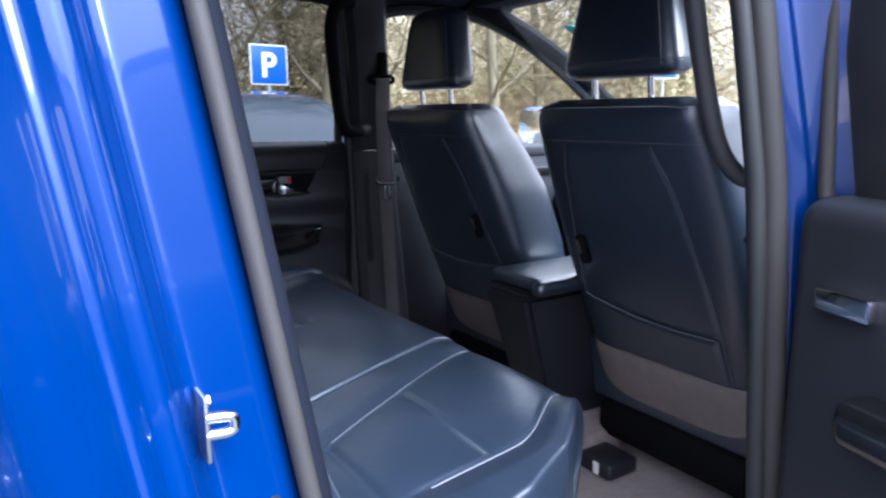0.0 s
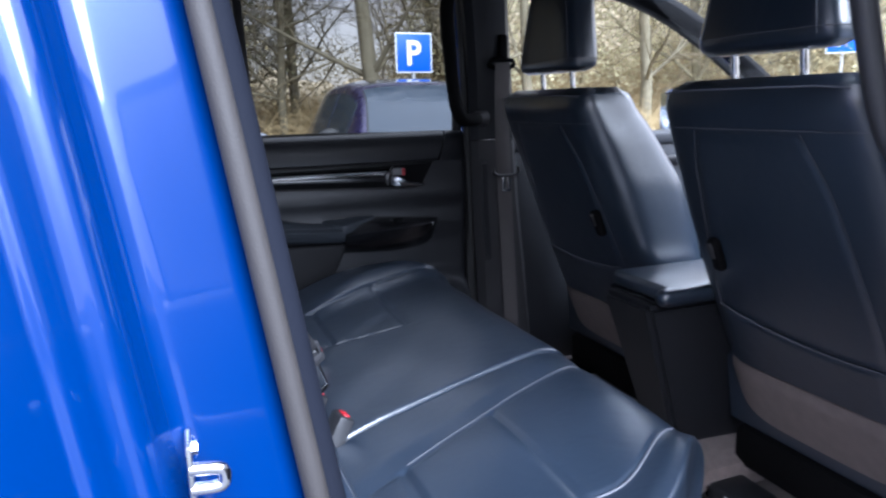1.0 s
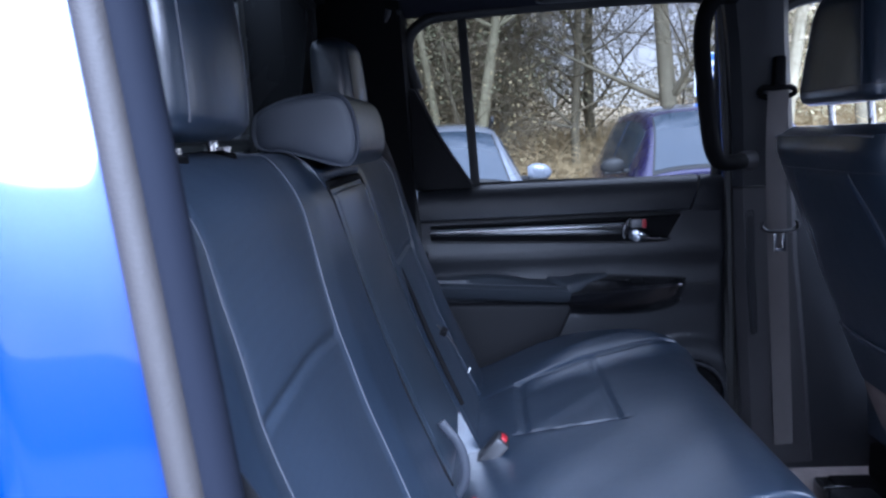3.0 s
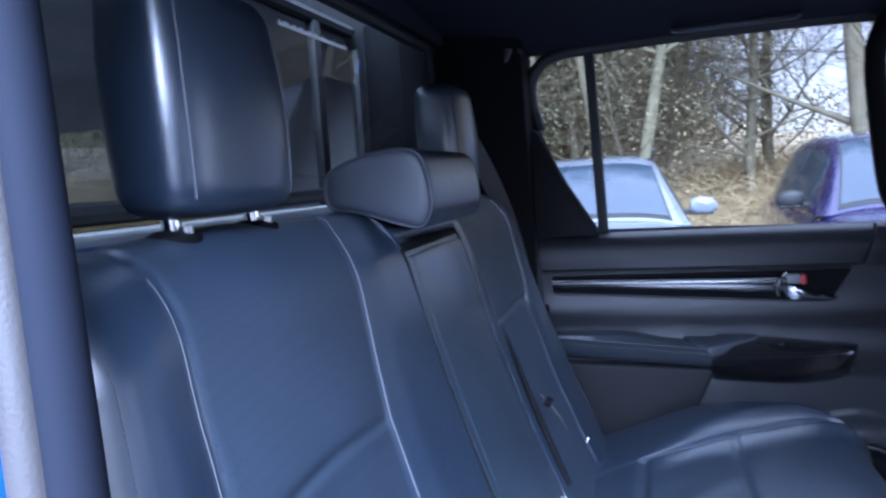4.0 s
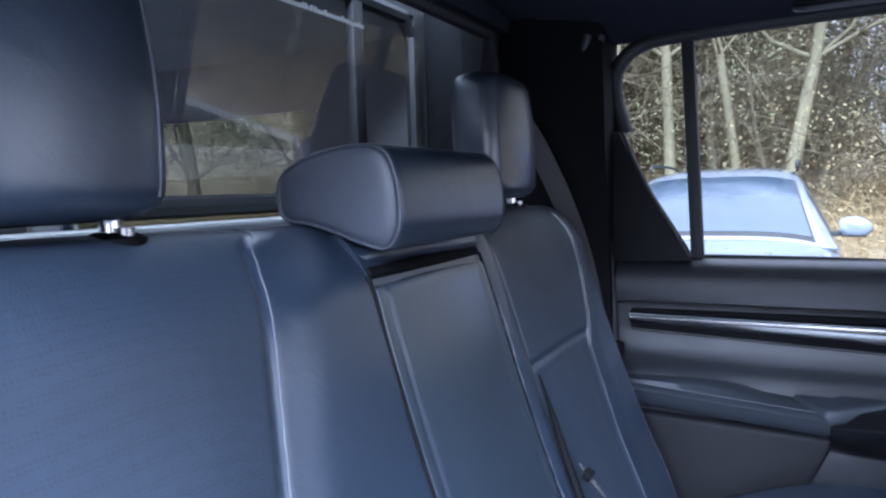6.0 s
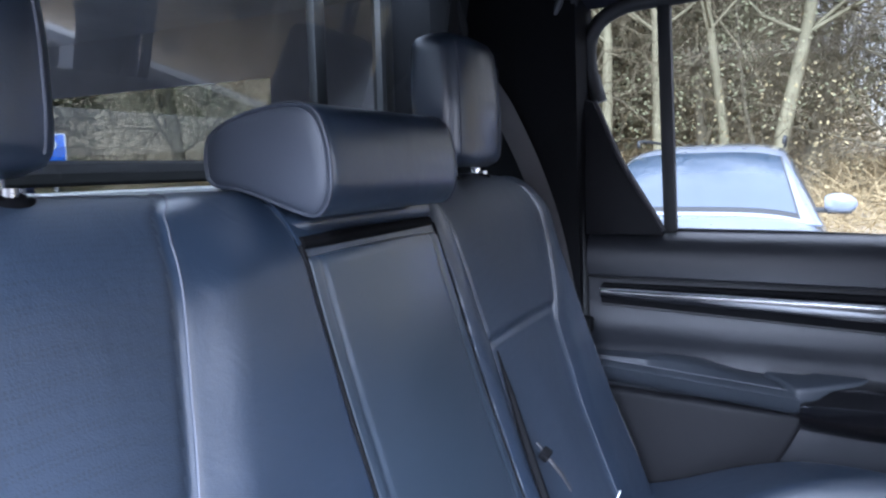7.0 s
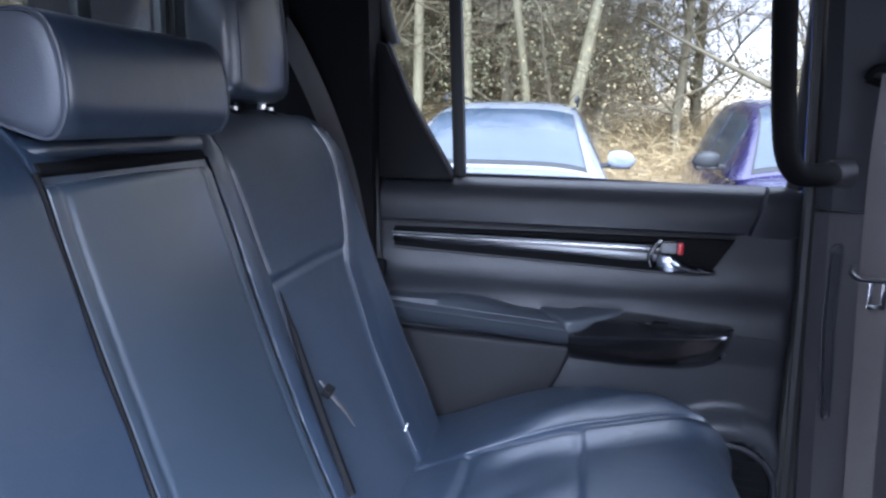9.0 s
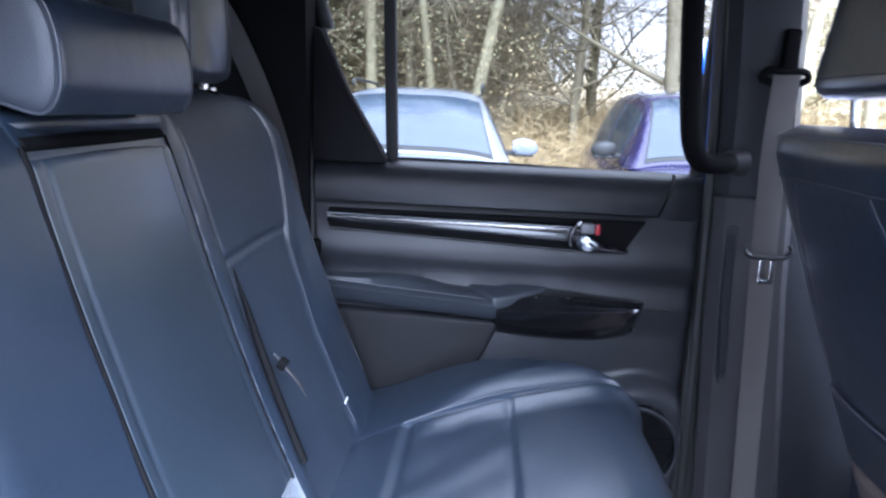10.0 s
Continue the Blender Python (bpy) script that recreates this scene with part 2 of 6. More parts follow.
def SUB(name, bm, mat, parent, label="", angle=38):
    """A sub-part given in world places under a part whose own matrix is that of the world."""
    ob = part(name, bm, mat, None, label, angle)
    ob.parent = parent
    top = parent.parent
    ob.matrix_parent_inverse = Matrix.Identity(4) if top is not None else Matrix.Translation(parent.location).inverted()
    return ob


def box(x0, x1, y0, y1, z0, z1, bevel=0.0, seg=2, m=None):
    bm = bmesh.new()
    bmesh.ops.create_cube(bm, size=1)
    bmesh.ops.transform(bm, verts=bm.verts, matrix=Matrix.Translation(((x0 + x1) / 2, (y0 + y1) / 2, (z0 + z1) / 2)) @ Matrix.Diagonal((x1 - x0, y1 - y0, z1 - z0, 1)))
    if bevel:
        bmesh.ops.bevel(bm, geom=bm.edges[:], offset=bevel, segments=seg, affect="EDGES", profile=0.5)
    if m is not None:
        bmesh.ops.transform(bm, verts=bm.verts, matrix=m)
    return bm


def join(*bms):
    out = bms[0]
    for b in bms[1:]:
        me = bpy.data.meshes.new("temporary")
        b.to_mesh(me)
        b.free()
        out.from_mesh(me)
        bpy.data.meshes.remove(me)
    return out


def prism(poly, axis, a, b, bevel=0.0, seg=2):
    """poly: points in the two other axes, in order x, y, z without axis."""
    bm = bmesh.new()
    def put(p, c):
        q = list(p)
        q.insert("xyz".index(axis), c)
        return bm.verts.new(q)
    lo, hi = [put(p, a) for p in poly], [put(p, b) for p in poly]
    n = len(poly)
    bm.faces.new(lo)
    bm.faces.new(hi[::-1])
    for i in range(n):
        bm.faces.new((lo[i], lo[(i + 1) % n], hi[(i + 1) % n], hi[i]))
    bmesh.ops.recalc_face_normals(bm, faces=bm.faces)
    if bevel:
        bmesh.ops.bevel(bm, geom=bm.edges[:], offset=bevel, segments=seg, affect="EDGES", profile=0.5)
    return bm


def tube(pts, r, n=8, closed=False, flat=1.0, up=None):
    """A tube along pts; r a number or one per point; flat squeezes it along its second axis."""
    bm = bmesh.new()
    pts = [Vector(p) for p in pts]
    k = len(pts)
    rs = r if isinstance(r, (list, tuple)) else [r] * k
    rings = []
    ref = Vector(up) if up else None
    for i, p in enumerate(pts):
        a = pts[i - 1] if i or closed else pts[0]
        b = pts[(i + 1) % k] if i < k - 1 or closed else pts[-1]
        d = (b - a).normalized()
        if ref is None:
            ref = Vector((0, 0, 1)) if abs(d.z) < 0.9 else Vector((1, 0, 0))
        s = d.cross(ref)
        s = s.normalized() if s.length > 1e-6 else d.orthogonal().normalized()
        t = s.cross(d).normalized()
        if up is None:
            ref = t
        rings.append([bm.verts.new(p + s * (rs[i] * math.cos(2 * math.pi * j / n)) + t * (rs[i] * flat * math.sin(2 * math.pi * j / n))) for j in range(n)])
    for i in range(k if closed else k - 1):
        a, b = rings[i], rings[(i + 1) % k]
        for j in range(n):
            bm.faces.new((a[j], a[(j + 1) % n], b[(j + 1) % n], b[j]))
    if not closed:
        bm.faces.new(rings[0][::-1])
        bm.faces.new(rings[-1])
    return bm


def smooth_path(pts, per=8):
    """Catmull-Rom through pts."""
    pts = [Vector(p) for p in pts]
    ext = [2 * pts[0] - pts[1]] + pts + [2 * pts[-1] - pts[-2]]
    out = []
    for i in range(1, len(ext) - 2):
        a, b, c, d = ext[i - 1], ext[i], ext[i + 1], ext[i + 2]
        for s in range(per):
            t = s / per
            out.append(0.5 * ((2 * b) + (c - a) * t + (2 * a - 5 * b + 4 * c - d) * t * t + (3 * b - a - 3 * c + d) * t ** 3))
    out.append(pts[-1])
    return out


def shell(front, back, nu, nv):
    """A closed body between two sheets of u and v in 0..1."""
    bm = bmesh.new()
    f = [[bm.verts.new(front(i / nu, j / nv)) for j in range(nv + 1)] for i in range(nu + 1)]
    b = [[bm.verts.new(back(i / nu, j / nv)) for j in range(nv + 1)] for i in range(nu + 1)]
    for i in range(nu):
        for j in range(nv):
            bm.faces.new((f[i][j], f[i + 1][j], f[i + 1][j + 1], f[i][j + 1]))
            bm.faces.new((b[i][j], b[i][j + 1], b[i + 1][j + 1], b[i + 1][j]))
    for i in range(nu):
        bm.faces.new((f[i][0], b[i][0], b[i + 1][0], f[i + 1][0]))
        bm.faces.new((f[i][nv], f[i + 1][nv], b[i + 1][nv], b[i][nv]))
    for j in range(nv):
        bm.faces.new((f[0][j], f[0][j + 1], b[0][j + 1], b[0][j]))
        bm.faces.new((f[nu][j], b[nu][j], b[nu][j + 1], f[nu][j + 1]))
    return bm


def loft(rings, caps=True):
    bm = bmesh.new()
    vs = [[bm.verts.new(p) for p in ring] for ring in rings]
    n = len(vs[0])
    for a, b in zip(vs, vs[1:]):
        for j in range(n):
            bm.faces.new((a[j], a[(j + 1) % n], b[(j + 1) % n], b[j]))
    if caps:
        bm.faces.new(vs[0][::-1])
        bm.faces.new(vs[-1])
    return bm


def lerp(a, b, t):
    return a + (b - a) * t


def table(rows, x):
    """Linear reading of rows of (x, value...)."""
    if x <= rows[0][0]:
        return rows[0][1]
    for (a, va), (b, vb) in zip(rows, rows[1:]):
        if x <= b:
            return lerp(va, vb, (x - a) / (b - a))
    return rows[-1][1]


def step(a, b, x):
    t = max(0.0, min(1.0, (x - a) / (b - a)))
    return t * t * (3 - 2 * t)


def groove(d, width=0.004):
    return math.exp(-((d / width) ** 2))


def frange(a, b, n):
    return [a + (b - a) * i / n for i in range(n + 1)]


def stitches(pts, r, dash, gap, flat=1.0):
    """Short separate threads along a path, joined in one mesh."""
    pts = [Vector(p) for p in pts]
    ds = [0.0]
    for a, b in zip(pts, pts[1:]):
        ds.append(ds[-1] + (b - a).length)
    def at(s):
        for i in range(len(pts) - 1):
            if s <= ds[i + 1]:
                return pts[i].lerp(pts[i + 1], (s - ds[i]) / max(1e-9, ds[i + 1] - ds[i]))
        return pts[-1]
    s, out = 0.0, None
    verts, faces = [], []
    while s + dash < ds[-1]:
        a, b = at(s), at(s + dash)
        d = (b - a).normalized()
        o = d.orthogonal().normalized()
        q = d.cross(o)
        base = len(verts)
        for c in (a, b):
            for k in range(4):
                w = math.pi / 2 * k
                verts.append(c + (o * math.cos(w) + q * math.sin(w)) * r)
        for k in range(4):
            faces.append((base + k, base + (k + 1) % 4, base + 4 + (k + 1) % 4, base + 4 + k))
        s += dash + gap
    bm = bmesh.new()
    vs = [bm.verts.new(v) for v in verts]
    for f in faces:
        bm.faces.new([vs[i] for i in f])
    return bm


# ---------------------------------------------------------------- truck: rear bench
BACK = smooth_path([(0.255, 0, 0.66), (0.225, 0, 0.74), (0.185, 0, 0.83), (0.145, 0, 0.93), (0.105, 0, 1.05), (0.075, 0, 1.16),
                    (0.060, 0, 1.215), (0.040, 0, 1.248), (0.012, 0, 1.268), (-0.02, 0, 1.270), (-0.045, 0, 1.255), (-0.052, 0, 1.22)], 6)
_bl = [0.0]
for _a, _b in zip(BACK, BACK[1:]):
    _bl.append(_bl[-1] + (_b - _a).length)


def back_at(v):
    s = v * _bl[-1]
    for i in range(len(BACK) - 1):
        if s <= _bl[i + 1] + 1e-9:
            p = BACK[i].lerp(BACK[i + 1], (s - _bl[i]) / (_bl[i + 1] - _bl[i]))
            d = (BACK[i + 1] - BACK[i]).normalized()
            return p, Vector((d.z, 0, -d.x))
    return BACK[-1], Vector((-1, 0, 0))


def back_v(z):
    """v at the height z of the front face."""
    for i in range(len(BACK) - 1):
        if BACK[i].z <= z <= BACK[i + 1].z:
            return lerp(_bl[i], _bl[i + 1], (z - BACK[i].z) / (BACK[i + 1].z - BACK[i].z)) / _bl[-1]
    return 0.9


def edge_round(d, r):
    """How far a face falls back at the distance d from its edge."""
    if d >= r:
        return 0.0
    k = 1 - max(0.0, d) / r
    return r * (1 - math.sqrt(max(0.0, 1 - k * k)))


def arm_left(z):
    """Edges of the fold-down armrest and of the far backrest at the height z."""
    return -0.093 + 0.008 * step(1.2, 1.0, z)


def arm_right(z):
    return table([(0.80, 0.174), (0.95, 0.173), (1.05, 0.168), (1.13, 0.162), (1.21, 0.152)], z)


def far_inner(z):
    return table([(0.80, 0.215), (0.88, 0.222), (1.0, 0.228), (1.07, 0.226), (1.16, 0.210), (1.245, 0.190)], z)


V_TOP = max(frange(0.0, 1.0, 200), key=lambda v: back_at(v)[0].z)


def seam_in(v, s):
    z = back_at(v)[0].z if v < V_TOP else 1.27
    if s > 0:
        return far_inner(z) - 0.02
    return table([(0.90, 0.258), (1.075, 0.260), (1.11, 0.250), (1.205, 0.230), (1.240, 0.222), (1.258, 0.212), (1.27, 0.190)], z)


def seam_out(v, s):
    z = back_at(v)[0].z if v < V_TOP else 1.27
    if s > 0:
        return table([(0.77, 0.457), (1.045, 0.474), (1.085, 0.500), (1.16, 0.536), (1.25, 0.531)], z)
    return table([(0.77, 0.500), (1.077, 0.511), (1.16, 0.505), (1.25, 0.492)], z)


def outer_relief(y, v, s):
    """Relief of an outer seat's back; s = -1 the near one, 1 the far one. Distances from the bench's middle line."""
    p, _ = back_at(v)
    z, a = p.z, abs(y)
    inner, outer = seam_in(v, s), seam_out(v, s)
    d = 0.0
    # side bolsters stand proud of the middle panel
    d += (0.011 if s < 0 else 0.008) * step(outer - (0.01 if s < 0 else 0.03), outer + 0.05, a) * (1 - step(1.2, 1.27, z))
    d += 0.006 * (1 - step(inner - 0.06, inner + 0.005, a)) * (1 - step(1.2, 1.27, z))
    # middle panel gently dished, padding swells between seams
    mid = (inner + outer) / 2
    d += 0.006 * max(0.0, 1 - ((a - mid) / (outer - inner) * 2) ** 2)
    d -= 0.0018 * groove(a - inner, 0.005)
    d -= 0.0028 * groove(a - outer, 0.005)
    cross = (1.074 if s < 0 else 1.064) + (0.010 if s < 0 else 0.005) * math.sin(math.pi * min(1, max(0, (a - inner) / (outer - inner))))
    inside = step(inner - 0.004, inner + 0.012, a) * (1 - step(outer - 0.012, outer + 0.004, a))
    d -= 0.005 * groove(z - cross, 0.0055) * inside
    d -= 0.003 * step(cross + 0.004, cross - 0.02, z) * inside
    d += 0.0012 * math.sin(23 * y + 31 * z) * math.sin(17 * z - 9 * y)
    return d


def outer_edge(z):
    return 0.592 + 0.040 * step(1.25, 0.95, z) if z < 1.25 else 0.592


def back_surface(y, v, relief, ya, yb, ra, rb):
    p, n = back_at(v)
    d = relief(y, v) - max(edge_round(y - ya, ra), edge_round(yb - y, rb))
    return Vector((p.x, y, p.z)) + n * d


def back_pad(ya, yb, relief, nu=70, nv=80, ra=0.035, rb=0.035, thick=0.07):
    def lim(v):
        z = back_at(v)[0].z
        return ya(z), yb(z)
    def spread(u):
        return 0.5 - 0.5 * math.cos(math.pi * u) if 0.0 < u < 1.0 else u
    def front(u, v):
        a, b = lim(v)
        w = lerp(u, spread(u), 0.55)
        return back_surface(lerp(a, b, w), v, relief, a, b, ra, rb)
    def rear(u, v):
        a, b = lim(v)
        p, n = back_at(v)
        q = Vector((p.x, lerp(a, b, lerp(u, spread(u), 0.55)), p.z)) - n * thick
        q.x = max(q.x, -0.075)
        return q
    return shell(front, rear, nu, nv)


bench_back = bench = thing("rear_bench", (0.3, 0, 0.52), "black leather rear bench with grey stitching and fold-down centre armrest", "bench seat")
near_relief = lambda y, v: outer_relief(y, v, -1)
far_relief = lambda y, v: outer_relief(y, v, 1)
pads = [P("outer_backrest", back_pad(lambda z: -outer_edge(z), lambda z: arm_left(z), near_relief, 150, 220, 0.035, 0.003), LEATHER, bench_back, "black leather backrest with sewn panels", 75)]
pads.append(P("outer_backrest", back_pad(far_inner, lambda z: outer_edge(z), far_relief, 120, 220, 0.010, 0.035), LEATHER, bench_back, "black leather backrest with sewn panels", 75))
for ob, s in zip(pads, (-1, 1)):
    me = ob.data
    me.materials.append(LEATHER_HOLES)
    for f in me.polygons:
        c = f.center
        v = back_v(c.z)
        if f.normal.x > 0.25 and c.x > 0.0 and seam_in(v, s) + (0.004 if s < 0 else 0.03) < abs(c.y) < seam_out(v, s) - 0.004:
            f.material_index = 1


def middle_relief(y, v):
    z = back_at(v)[0].z
    d = 0.004
    if v < 0.72:
        d -= 0.030 * (1 - step(arm_right(z) + 0.001, arm_right(z) + 0.008, y)) * step(1.264, 1.247, z)
    d += 0.004 * math.sin(math.pi * min(1, max(0, (y - arm_right(z)) / 0.05))) if y > arm_right(z) else 0
    return d


P("centre_backrest", back_pad(lambda z: arm_left(z) + 0.0005, lambda z: far_inner(z) - 0.0005, middle_relief, 110, 120, 0.0006, 0.008), LEATHER, bench_back)


def arm_front(u, v):
    vv = lerp(back_v(0.80), back_v(1.216), v)
    p, n = back_at(vv)
    a, b = arm_left(p.z) + 0.003, arm_right(p.z)
    e = min(u, 1 - u) * (b - a)
    t = min(v, 1 - v) * 0.42
    d = 0.0065 - edge_round(e, 0.0025) - edge_round(t, 0.010)
    d += 0.004 * math.sin(math.pi * u) - 0.0014 * groove(e - 0.017, 0.0035)
    return Vector((p.x, lerp(a, b, u), p.z)) + n * d


def arm_rear(u, v):
    vv = lerp(back_v(0.80), back_v(1.216), v)
    p, n = back_at(vv)
    return Vector((p.x, lerp(arm_left(p.z) + 0.003, arm_right(p.z), u), p.z)) - n * 0.03


P("fold_down_armrest", shell(arm_front, arm_rear, 90, 90), LEATHER_SMOOTH, bench_back, "smooth black leather armrest folded up")
# pull slot over the armrest: a dark tube drawn as its shade
P("slot_shade", tube([(0.056, -0.088, 1.224), (0.058, 0.0, 1.226), (0.055, 0.150, 1.225)], 0.0078, 14, flat=0.9), TRIM_DARK, bench_back, "dark tube drawn as the shaded slot over the armrest")
P("pull_strap", tube(smooth_path([(0.036, -0.088, 1.238), (0.044, -0.05, 1.240), (0.047, 0.06, 1.240), (0.046, 0.150, 1.238)], 6), 0.0145, 16, flat=0.9), LEATHER, bench_back, "rolled leather pull strap")


crease = []
for z in frange(0.80, 1.222, 24):
    p, n = back_at(back_v(z))
    crease.append((Vector((p.x, arm_left(z) + 0.002, z)) + n * 0.0045, Vector((p.x, arm_right(z) + 0.0015, z)) + n * 0.0050))
# dark tubes drawn as the crease shade along both armrest edges
for side in (0, 1):
    P("crease_shade", tube([c[side] for c in crease], 0.0026 - 0.0006 * side, 6), TRIM_DARK, bench_back, "dark tube drawn as the shade in the armrest's crease")
# split beside the far backrest, its shade drawn as a dark tube
split = []
for z in frange(0.80, 1.055, 14):
    p, n = back_at(back_v(z))
    split.append(Vector((p.x, far_inner(z) - 0.0015, z)) + n * 0.0085)
P("split_shade", tube(split, [0.0062] * 8 + [0.0058, 0.0052, 0.0046, 0.0042, 0.003, 0.002, 0.001], 6), TRIM_DARK, bench_back, "dark tube drawn as the shaded gap between the backrests")


def on_back(y, z, relief, lift=0.0012, v=None):
    v = back_v(z) if v is None else v
    p, n = back_at(v)
    return Vector((p.x, y, p.z)) + n * (relief(y, v) + lift)


for s, rel in ((-1, near_relief), (1, far_relief)):
    line_in, line_out = [], []
    for i in range(81):
        v = lerp(back_v(0.74), V_TOP, i / 80)
        p, n = back_at(v)
        line_in.append(on_back(s * (seam_in(v, s) - 0.006), p.z, rel, 0.0008, v))
        if v < 0.84:
            line_out.append(on_back(s * (seam_out(v, s) + 0.006), p.z, rel, 0.0008, v))
    if s < 0:
        P("seam_stitching", tube(line_in, 0.0008, 5), THREAD_DARK, bench_back, "grey seam thread")
    P("seam_stitching", tube(line_out, 0.0005, 5), THREAD_DARK, bench_back)
# dashed pale stitching on the outboard edge of the near backrest
edge = []
for i in range(50):
    z = lerp(0.78, 1.22, i / 49)
    edge.append(on_back(-(outer_edge(z) - 0.022), z, lambda y, v: near_relief(y, v) - edge_round(0.022, 0.035), 0.001))
P("edge_stitching", stitches(edge, 0.0006, 0.0024, 0.0018), THREAD_DARK, bench_back, "dashed pale stitching")
edge = [on_back(outer_edge(z) - 0.022, z, lambda y, v: far_relief(y, v) - edge_round(0.022, 0.035), 0.001) for z in frange(0.78, 1.22, 40)]
P("edge_stitching", stitches(edge, 0.0006, 0.0026, 0.0018), THREAD_DARK, bench_back)
# headrest guides
for gy in (-0.42, -0.306, 0.313, 0.42):
    g = P("headrest_guide", tube([(0.0, gy, 1.262), (0.0, gy, 1.274), (0.0, gy, 1.278)], [0.023, 0.021, 0.013], 20), TRIM_DARK, bench_back, "black plastic guide")
    SUB("release_button", tube([(0.012, gy, 1.273), (0.012, gy, 1.281)], 0.006, 10), STEEL, g)


# ---------------------------------------------------------------- headrests
def rounded_ring(cx, cy, hx, hy, z, k, n=28, front_push=0.0):
    ring = []
    for j in range(n):
        t = 2 * math.pi * j / n
        c, s = math.cos(t), math.sin(t)
        x = math.copysign(abs(c) ** k, c)
        y = math.copysign(abs(s) ** k, s)
        ring.append(Vector((cx + hx * x + (front_push * (1 - y * y) if x > 0 else 0), cy + hy * y, z)))
    return ring


def outer_headrest(cy, name_label):
    h = thing("headrest", (0.0, cy, 1.27), name_label, "headrest", "rear outer headrests")
    rings = []
    n = 26
    for i in range(n + 1):
        t = i / n
        z = lerp(1.287, 1.470, t)
        e = min(t, 1 - t) * 0.183
        k = edge_round(e, 0.022) if e < 0.022 else 0.0
        hx = 0.033 + 0.005 * math.sin(math.pi * t) - k * 0.7
        hy = 0.085 + 0.002 * math.sin(math.pi * t) - 0.006 * step(0.4, 1.0, t) - k * 0.9
        cx = 0.000 - 0.010 * t
        rings.append(rounded_ring(cx, cy, max(hx, 0.012), max(hy, 0.05), z, 0.40, 48, 0.010))
    P("cushion", loft(rings), LEATHER, h)
    for sgn in (-1, 1):
        j = 5 if sgn > 0 else 43
        pts = [rings[i][j] + Vector((0.0004, 0, 0)) for i in range(2, n - 1)]
        P("seam_stitching", tube(smooth_path(pts[::3] + [pts[-1]], 4), 0.0011, 6), THREAD_DARK, h)
    for py in (cy - 0.056, cy + 0.056):
        P("post", tube([(0.0, py, 1.255), (-0.001, py, 1.28), (-0.004, py, 1.31)], 0.0075, 14), CHROME, h, "chrome post")
    return h


outer_headrest(-0.3635, "black leather headrest on chrome posts on rear bench")
outer_headrest(0.3660, "black leather headrest on chrome posts on rear bench")

# low middle headrest: a comma-shaped roll
mid = thing("headrest", (0.02, 0.016, 1.25), "low roll-shaped black leather middle headrest with side panel", "headrest")
PROFILE = smooth_path([(-0.024, 0, 1.282), (-0.026, 0, 1.300), (-0.019, 0, 1.320), (0.010, 0, 1.334), (0.045, 0, 1.341), (0.078, 0, 1.343), (0.097, 0, 1.336),
                       (0.107, 0, 1.317), (0.111, 0, 1.290), (0.109, 0, 1.266), (0.096, 0, 1.250), (0.071, 0, 1.254), (0.044, 0, 1.263), (0.012, 0, 1.272), (-0.014, 0, 1.275), (-0.024, 0, 1.282)], 4)[:-1]
cen = Vector((0.048, 0, 1.298))
rings = []
for i in range(25):
    t = i / 24
    t = lerp(t, 0.5 - 0.5 * math.cos(math.pi * t), 0.7)
    y = lerp(-0.112, 0.122, t)
    e = min(t, 1 - t) * 0.234
    k = 1 - 0.07 * (1 - math.sqrt(max(0.0, 1 - (1 - min(1, e / 0.013)) ** 2)))
    rings.append([Vector((cen.x + (q.x - cen.x) * k, y, cen.z + (q.z - cen.z) * k)) for q in PROFILE])
def end_cap(y, sg):
    """Domed side panel of the roll."""
    out = []
    for k, rise in ((0.06, 0.0042), (0.30, 0.0040), (0.55, 0.0034), (0.74, 0.0026), (0.86, 0.0014), (0.915, -0.0006)):
        y2 = y + sg * rise
        out.append([Vector((cen.x + (q.x - cen.x) * k, y2, cen.z + (q.z - cen.z) * k)) for q in PROFILE])
    return out
rings = end_cap(-0.112, -1) + rings + end_cap(0.122, 1)[::-1]
_roll = P("cushion", loft(rings), LEATHER, mid)
_roll.data.materials.append(LEATHER_SIDE)
for _f in _roll.data.polygons:
    if abs(_f.normal.y) > 0.55:
        _f.material_index = 1
for yy in (-0.1095, 0.1195):
    P("seam_stitching", tube([Vector((cen.x + (q.x - cen.x) * 0.972, yy, cen.z + (q.z - cen.z) * 0.972)) for q in PROFILE], 0.0016, 8, closed=True), LEATHER_SIDE, mid, "sewn leather piping")
for yy in (-0.03, 0.062):
    P("post", tube([(0.005, yy, 1.255), (0.005, yy, 1.30)], 0.0055, 12), CHROME, mid)


# ---------------------------------------------------------------- bench cushion
def cush_path(v):
    pts = CUSH
    s = v * _cl[-1]
    for i in range(len(pts) - 1):
        if s <= _cl[i + 1] + 1e-9:
            p = pts[i].lerp(pts[i + 1], (s - _cl[i]) / (_cl[i + 1] - _cl[i]))
            d = (pts[i + 1] - pts[i]).normalized()
            return p, Vector((-d.z, 0, d.x))
    return pts[-1], Vector((1, 0, 0))


CUSH = smooth_path([(0.16, 0, 0.700), (0.22, 0, 0.722), (0.30, 0, 0.742), (0.40, 0, 0.758), (0.50, 0, 0.772), (0.60, 0, 0.783), (0.655, 0, 0.781),
                    (0.690, 0, 0.766), (0.712, 0, 0.735), (0.715, 0, 0.69), (0.700, 0, 0.62), (0.680, 0, 0.54)], 6)
_cl = [0.0]
for _a, _b in zip(CUSH, CUSH[1:]):
    _cl.append(_cl[-1] + (_b - _a).length)


def split_y(x):
    return -0.185 + (x - 0.27) * 0.225


def near_inner(x):
    return -0.325 + (x - 0.31) * 0.42


